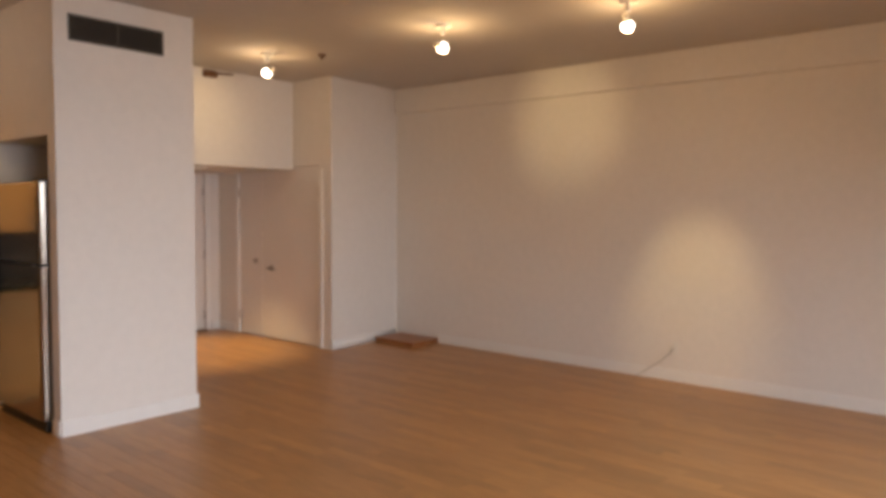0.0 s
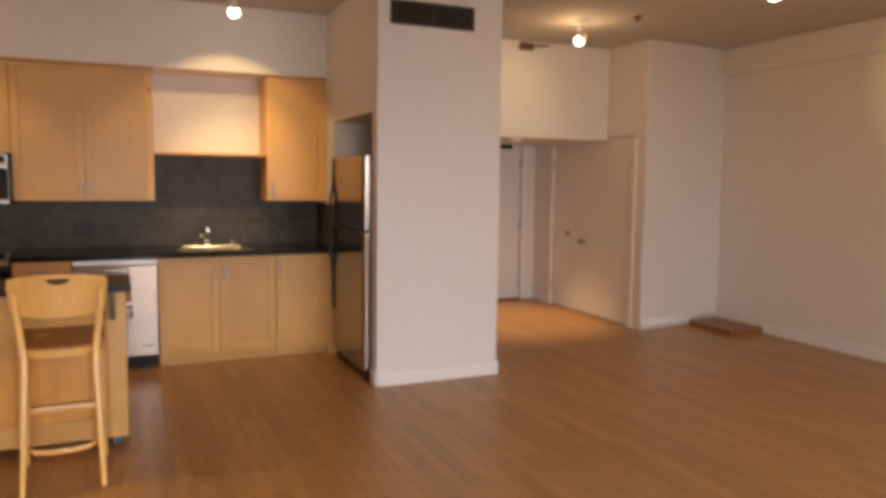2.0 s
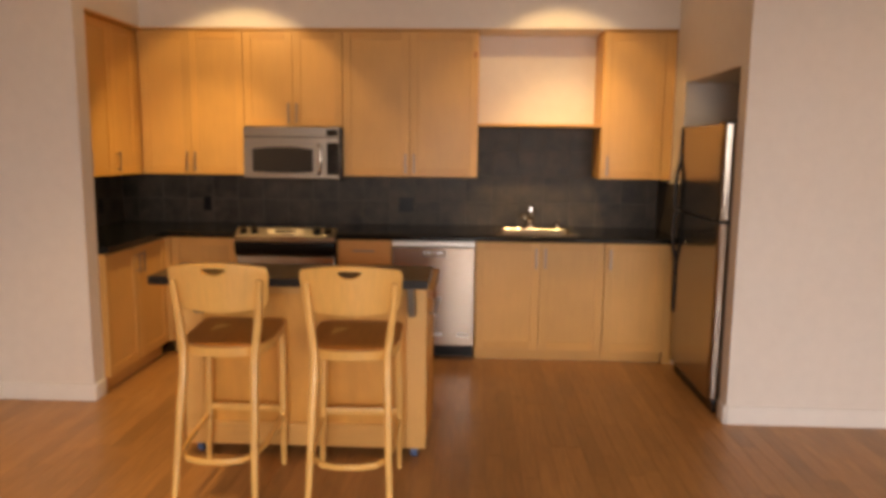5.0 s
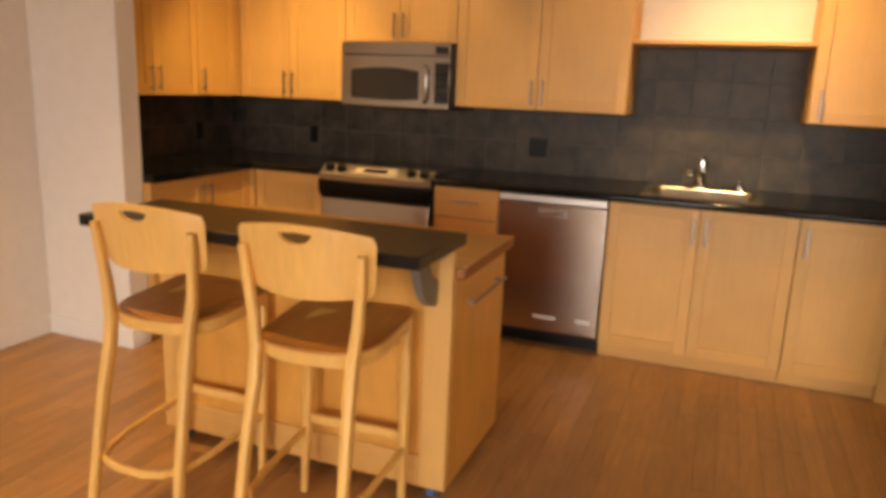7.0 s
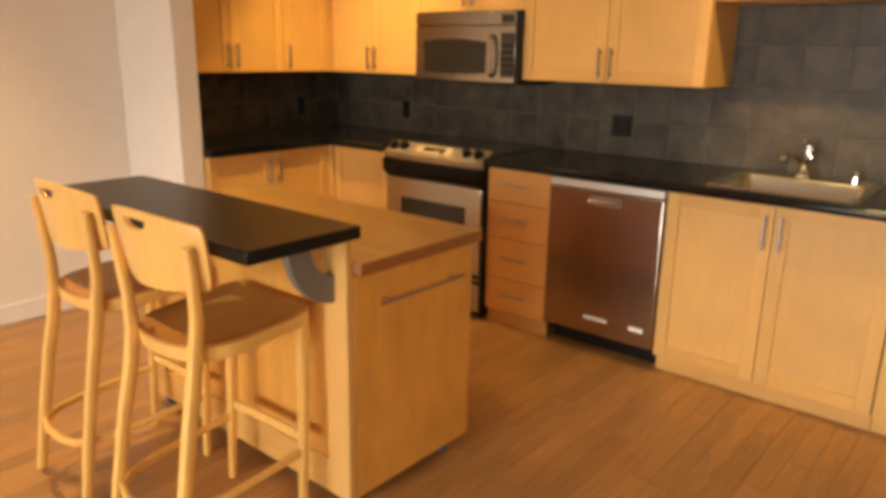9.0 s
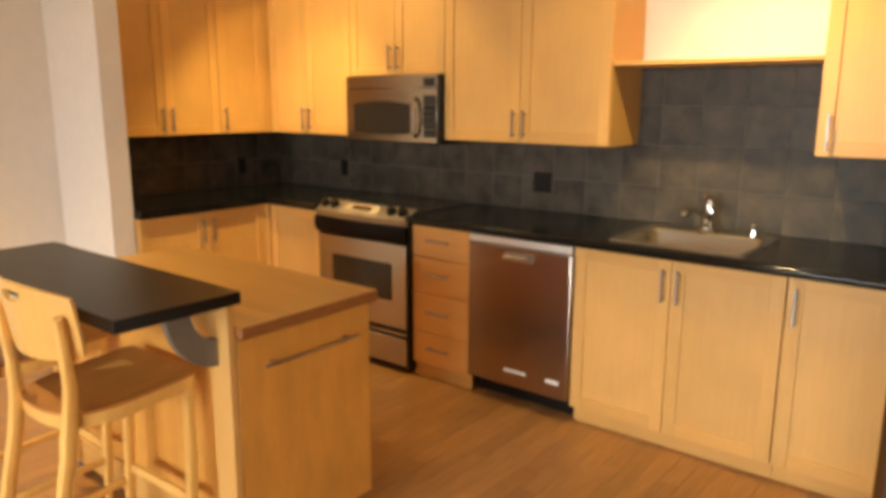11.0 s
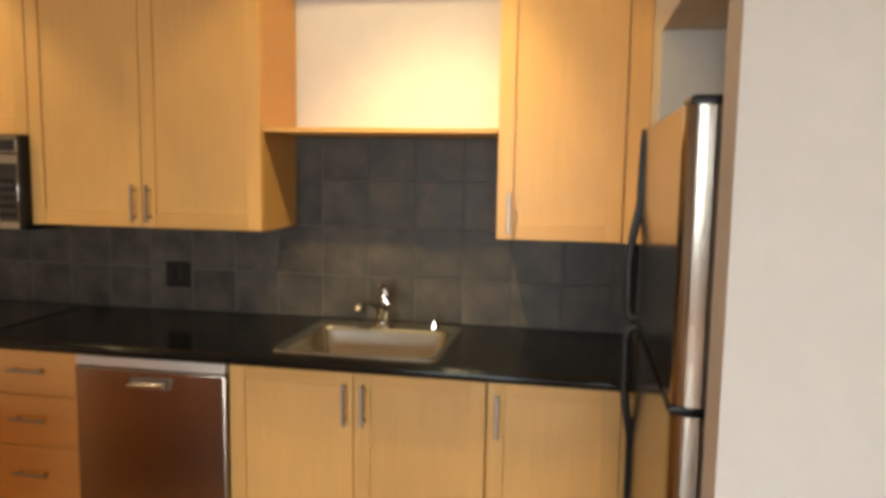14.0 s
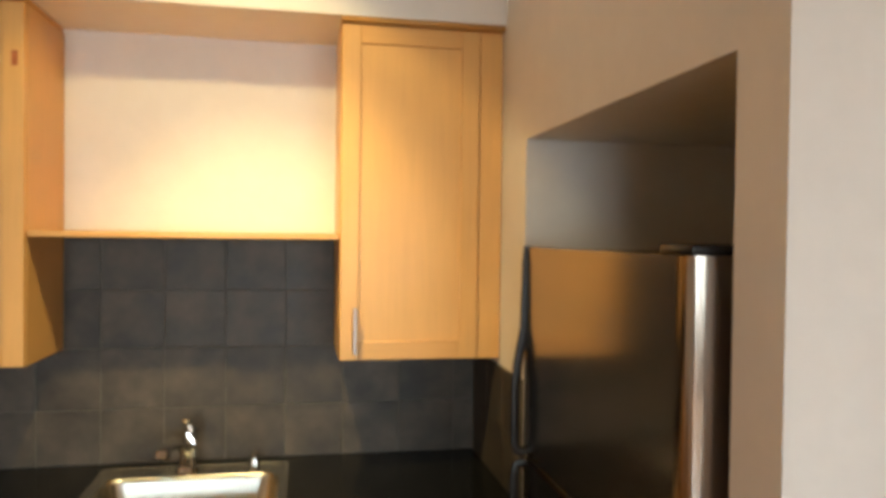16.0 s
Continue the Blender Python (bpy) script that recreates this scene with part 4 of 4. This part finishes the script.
v = thing("air_vent", (0.488, COL_Y - 0.001, 2.672), "dark grey air vent grille high on the white column", "vent")
part("frame", boxes(((-0.325, -0.012, -0.085), (0.325, 0, -0.068)), ((-0.325, -0.012, 0.068), (0.325, 0, 0.085)), ((-0.325, -0.012, -0.068), (-0.308, 0, 0.068)),
                    ((0.308, -0.012, -0.068), (0.325, 0, 0.068)), ((-0.008, -0.011, -0.068), (0.008, 0, 0.068)), bevel=0.002), VENT_DARK, v)
part("backing", boxes(((-0.31, -0.004, -0.07), (0.31, -0.001, 0.07))), BLACK, v)
for k in range(9):
    bm = boxes(((-0.305, -0.006, -0.0015), (0.305, 0.006, 0.0015)))
    sl = part("slat", bm, VENT_DARK, v)
    sl.matrix_local = pose(0, -0.008, -0.060 + k * 0.015, 35, 0, 0)

# the last of these lamps is the unseen one, added for its light at the left
for place, aim in BULBS:
    L = thing("ceiling_lamp", (place[0], place[1], CEIL), "small ceiling lamp with a lit bare reflector bulb", "lamp", "ceiling lamps")
    part("canopy", rod(rod(bmesh.new(), (0, 0, -0.022), (0, 0, -0.001), 0.055, 0.062, sides=24), (0, 0, -0.075), (0, 0, -0.02), 0.018, sides=14), WHITE_PLASTIC, L)
    d = (Vector(aim) - Vector(place)).normalized()
    c = Vector((0, 0, place[2] - CEIL))
    part("socket", rod(bmesh.new(), c - d * 0.085, c - d * 0.03, 0.022, 0.026, sides=16), WHITE_PLASTIC, L)
    bm = bmesh.new()
    bmesh.ops.create_uvsphere(bm, u_segments=20, v_segments=12, radius=0.043)
    for q in bm.verts:
        q.co = q.co.x * Vector((1, 0, 0)) + q.co.y * Vector((0, 1, 0)) + q.co.z * Vector((0, 0, 1)) * 0.9 + c
    g = part("bulb", bm, BULB_GLASS, L, "glowing white bulb")
    g.visible_shadow = False

L = thing("downlight", (HALL_LIGHT[0], HALL_LIGHT[1], 1.938), "small round lit downlight in the low hall ceiling", "lamp")
bm = bmesh.new()
hoops = [[bm.verts.new((r * math.cos(k * math.pi / 12), r * math.sin(k * math.pi / 12), z)) for k in range(24)]
         for r, z in ((0.062, -0.001), (0.060, -0.014), (0.052, -0.014), (0.046, -0.001))]
for a, b in zip(hoops, hoops[1:] + hoops[:1]):
    bridge(bm, a, b)
part("ring", bm, WHITE_PLASTIC, L)
part("lens", rod(bmesh.new(), (0, 0, -0.003), (0, 0, -0.0015), 0.044, sides=24), BULB_GLASS, L)
sd = thing("smoke_detector", (2.45, -1.55, CEIL), "small round grey detector on the ceiling", "detector")
part("housing", rod(rod(bmesh.new(), (0, 0, -0.016), (0, 0, -0.001), 0.032, 0.036, sides=24), (0, 0, -0.045), (0, 0, -0.015), 0.012, 0.014, sides=12), BROWN_METAL, sd)
sp = thing("sprinkler", (2.16, -0.174, 2.84), "small brown metal sprinkler cover near the ceiling", "sprinkler")
part("cover", boxes(((-0.075, -0.05, -0.035), (0.075, 0, 0.035)), bevel=0.012, segments=3), BROWN_METAL, sp)
part("pipe", rod(bmesh.new(), (0.07, -0.02, 0.012), (0.26, -0.02, 0.03), 0.010, sides=10), BROWN_METAL, sp)
stp = thing("floor_box", (3.88, -1.36, 0.0), "low reddish wooden box in the corner of the room", "box")
part("lid", boxes(((0, 0, 0.040), (RIGHT - 3.883, 0.585, 0.055)), bevel=0.003), RED_WOOD, stp)
part("skirt", boxes(((0.01, 0.01, 0.0), (RIGHT - 3.884, 0.582, 0.040))), BUTCHER_END, stp, "darker wooden sides")

# ---- tiles of the backsplash ----
T = 0.2020
grout = structure("backsplash", boxes(((LEFT, -0.006, TOP), (SIDE, 0.0, UP_LOW + 0.02)), ((-1.34, -0.006, UP_LOW + 0.02), (-0.446, 0.0, 1.682)),
                                      ((LEFT, -1.507, TOP), (LEFT + 0.006, -0.006, UP_LOW)), ((SIDE - 0.006, -0.598, TOP), (SIDE, -0.006, 1.282))), GROUT)
tile_meshes = {}


def tile(w, h, m):
    key = (round(w, 3), round(h, 3))
    if key not in tile_meshes:
        tile_meshes[key] = mesh_of("tile", boxes(((-w / 2, -0.0025, -h / 2), (w / 2, 0, h / 2)), bevel=0.0012), SLATE)
    ob = new("tile", tile_meshes[key])
    ob.parent = grout
    ob.matrix_local = m


def tile_run(a, b, rows, start, put):
    """Tiles between a and b along a wall; joints lie at start plus whole tiles."""
    k = math.floor((a - start) / T)
    while start + k * T < b - 0.01:
        x0, x1 = max(a, start + k * T), min(b, start + (k + 1) * T)
        if x1 - x0 > 0.02:
            for z0, z1 in rows:
                tile(x1 - x0 - 0.0045, z1 - z0 - 0.0045, put((x0 + x1) / 2, (z0 + z1) / 2))
        k += 1


lower_rows = [(TOP, 1.099), (1.099, UP_LOW)]
tile_run(LEFT + 0.008, SIDE - 0.008, lower_rows, -1.222, lambda x, z: pose(x, -0.006, z))
tile_run(-1.338, -0.448, [(UP_LOW, 1.502), (1.502, 1.682)], -1.222, lambda x, z: pose(x, -0.006, z))
tile_run(-1.507, -0.012, lower_rows, -0.012 - T, lambda y, z: pose(LEFT + 0.006, y, z, 0, 0, 90))
tile_run(-0.598, -0.012, [(TOP, 1.099), (1.099, 1.282)], -0.012 - T, lambda y, z: pose(SIDE - 0.006, y, z, 0, 0, -90))

# ---- floor boards, laid along y ----
BW = 0.083
rng = random.Random(7)
rest_v, rest_f = [], []
board_meshes = {}
near = 0
x = LEFT
lengths = (0.62, 0.78, 0.95, 1.12)


def board_points(x0, x1, y0, y1):
    e = 0.0006
    return [(x0, y0, -0.003), (x1, y0, -0.003), (x1, y1, -0.003), (x0, y1, -0.003), (x0 + e, y0 + e, 0), (x1 - e, y0 + e, 0), (x1 - e, y1 - e, 0), (x0 + e, y1 - e, 0)]


FACES = [(0, 1, 5, 4), (1, 2, 6, 5), (2, 3, 7, 6), (3, 0, 4, 7), (4, 5, 6, 7)]
while x < RIGHT - 0.005:
    x1 = min(x + BW, RIGHT)
    y = SOUTH - rng.random() * 0.6
    while y < HALL_Y:
        ln = rng.choice(lengths)
        y1 = y + ln
        a, b = max(y, SOUTH), min(y1, HALL_Y)
        if b - a > 0.03:
            if near < 300 and -3.5 < x < 1.1 and a > -4.6 and b < -0.5 and not (IX0 + 0.15 < x < IX1 - 0.2 and a > IY0 and b < IY1):
                key = (round(x1 - x, 3), round(b - a, 3))
                if key not in board_meshes:
                    me = bpy.data.meshes.new("floorboard")
                    me.from_pydata(board_points(0.0003, x1 - x - 0.0003, 0.0003, b - a - 0.0003), [], FACES)
                    me.materials.append(FLOOR_WOOD)
                    board_meshes[key] = me
                ob = new("floorboard", board_meshes[key])
                ob.parent = floor
                ob.location = (x, a, 0)
                near += 1
            else:
                k = len(rest_v)
                rest_v += board_points(x + 0.0003, x1 - 0.0003, a + 0.0003, b - 0.0003)
                rest_f += [tuple(k + i for i in q) for q in FACES]
        y = y1
    x = x1
me = bpy.data.meshes.new("floorboards")
me.from_pydata(rest_v, [], rest_f)
me.materials.append(FLOOR_REST)
rest = new("floorboards", me)
rest.parent = floor
tagged(rest, kind="stuff")
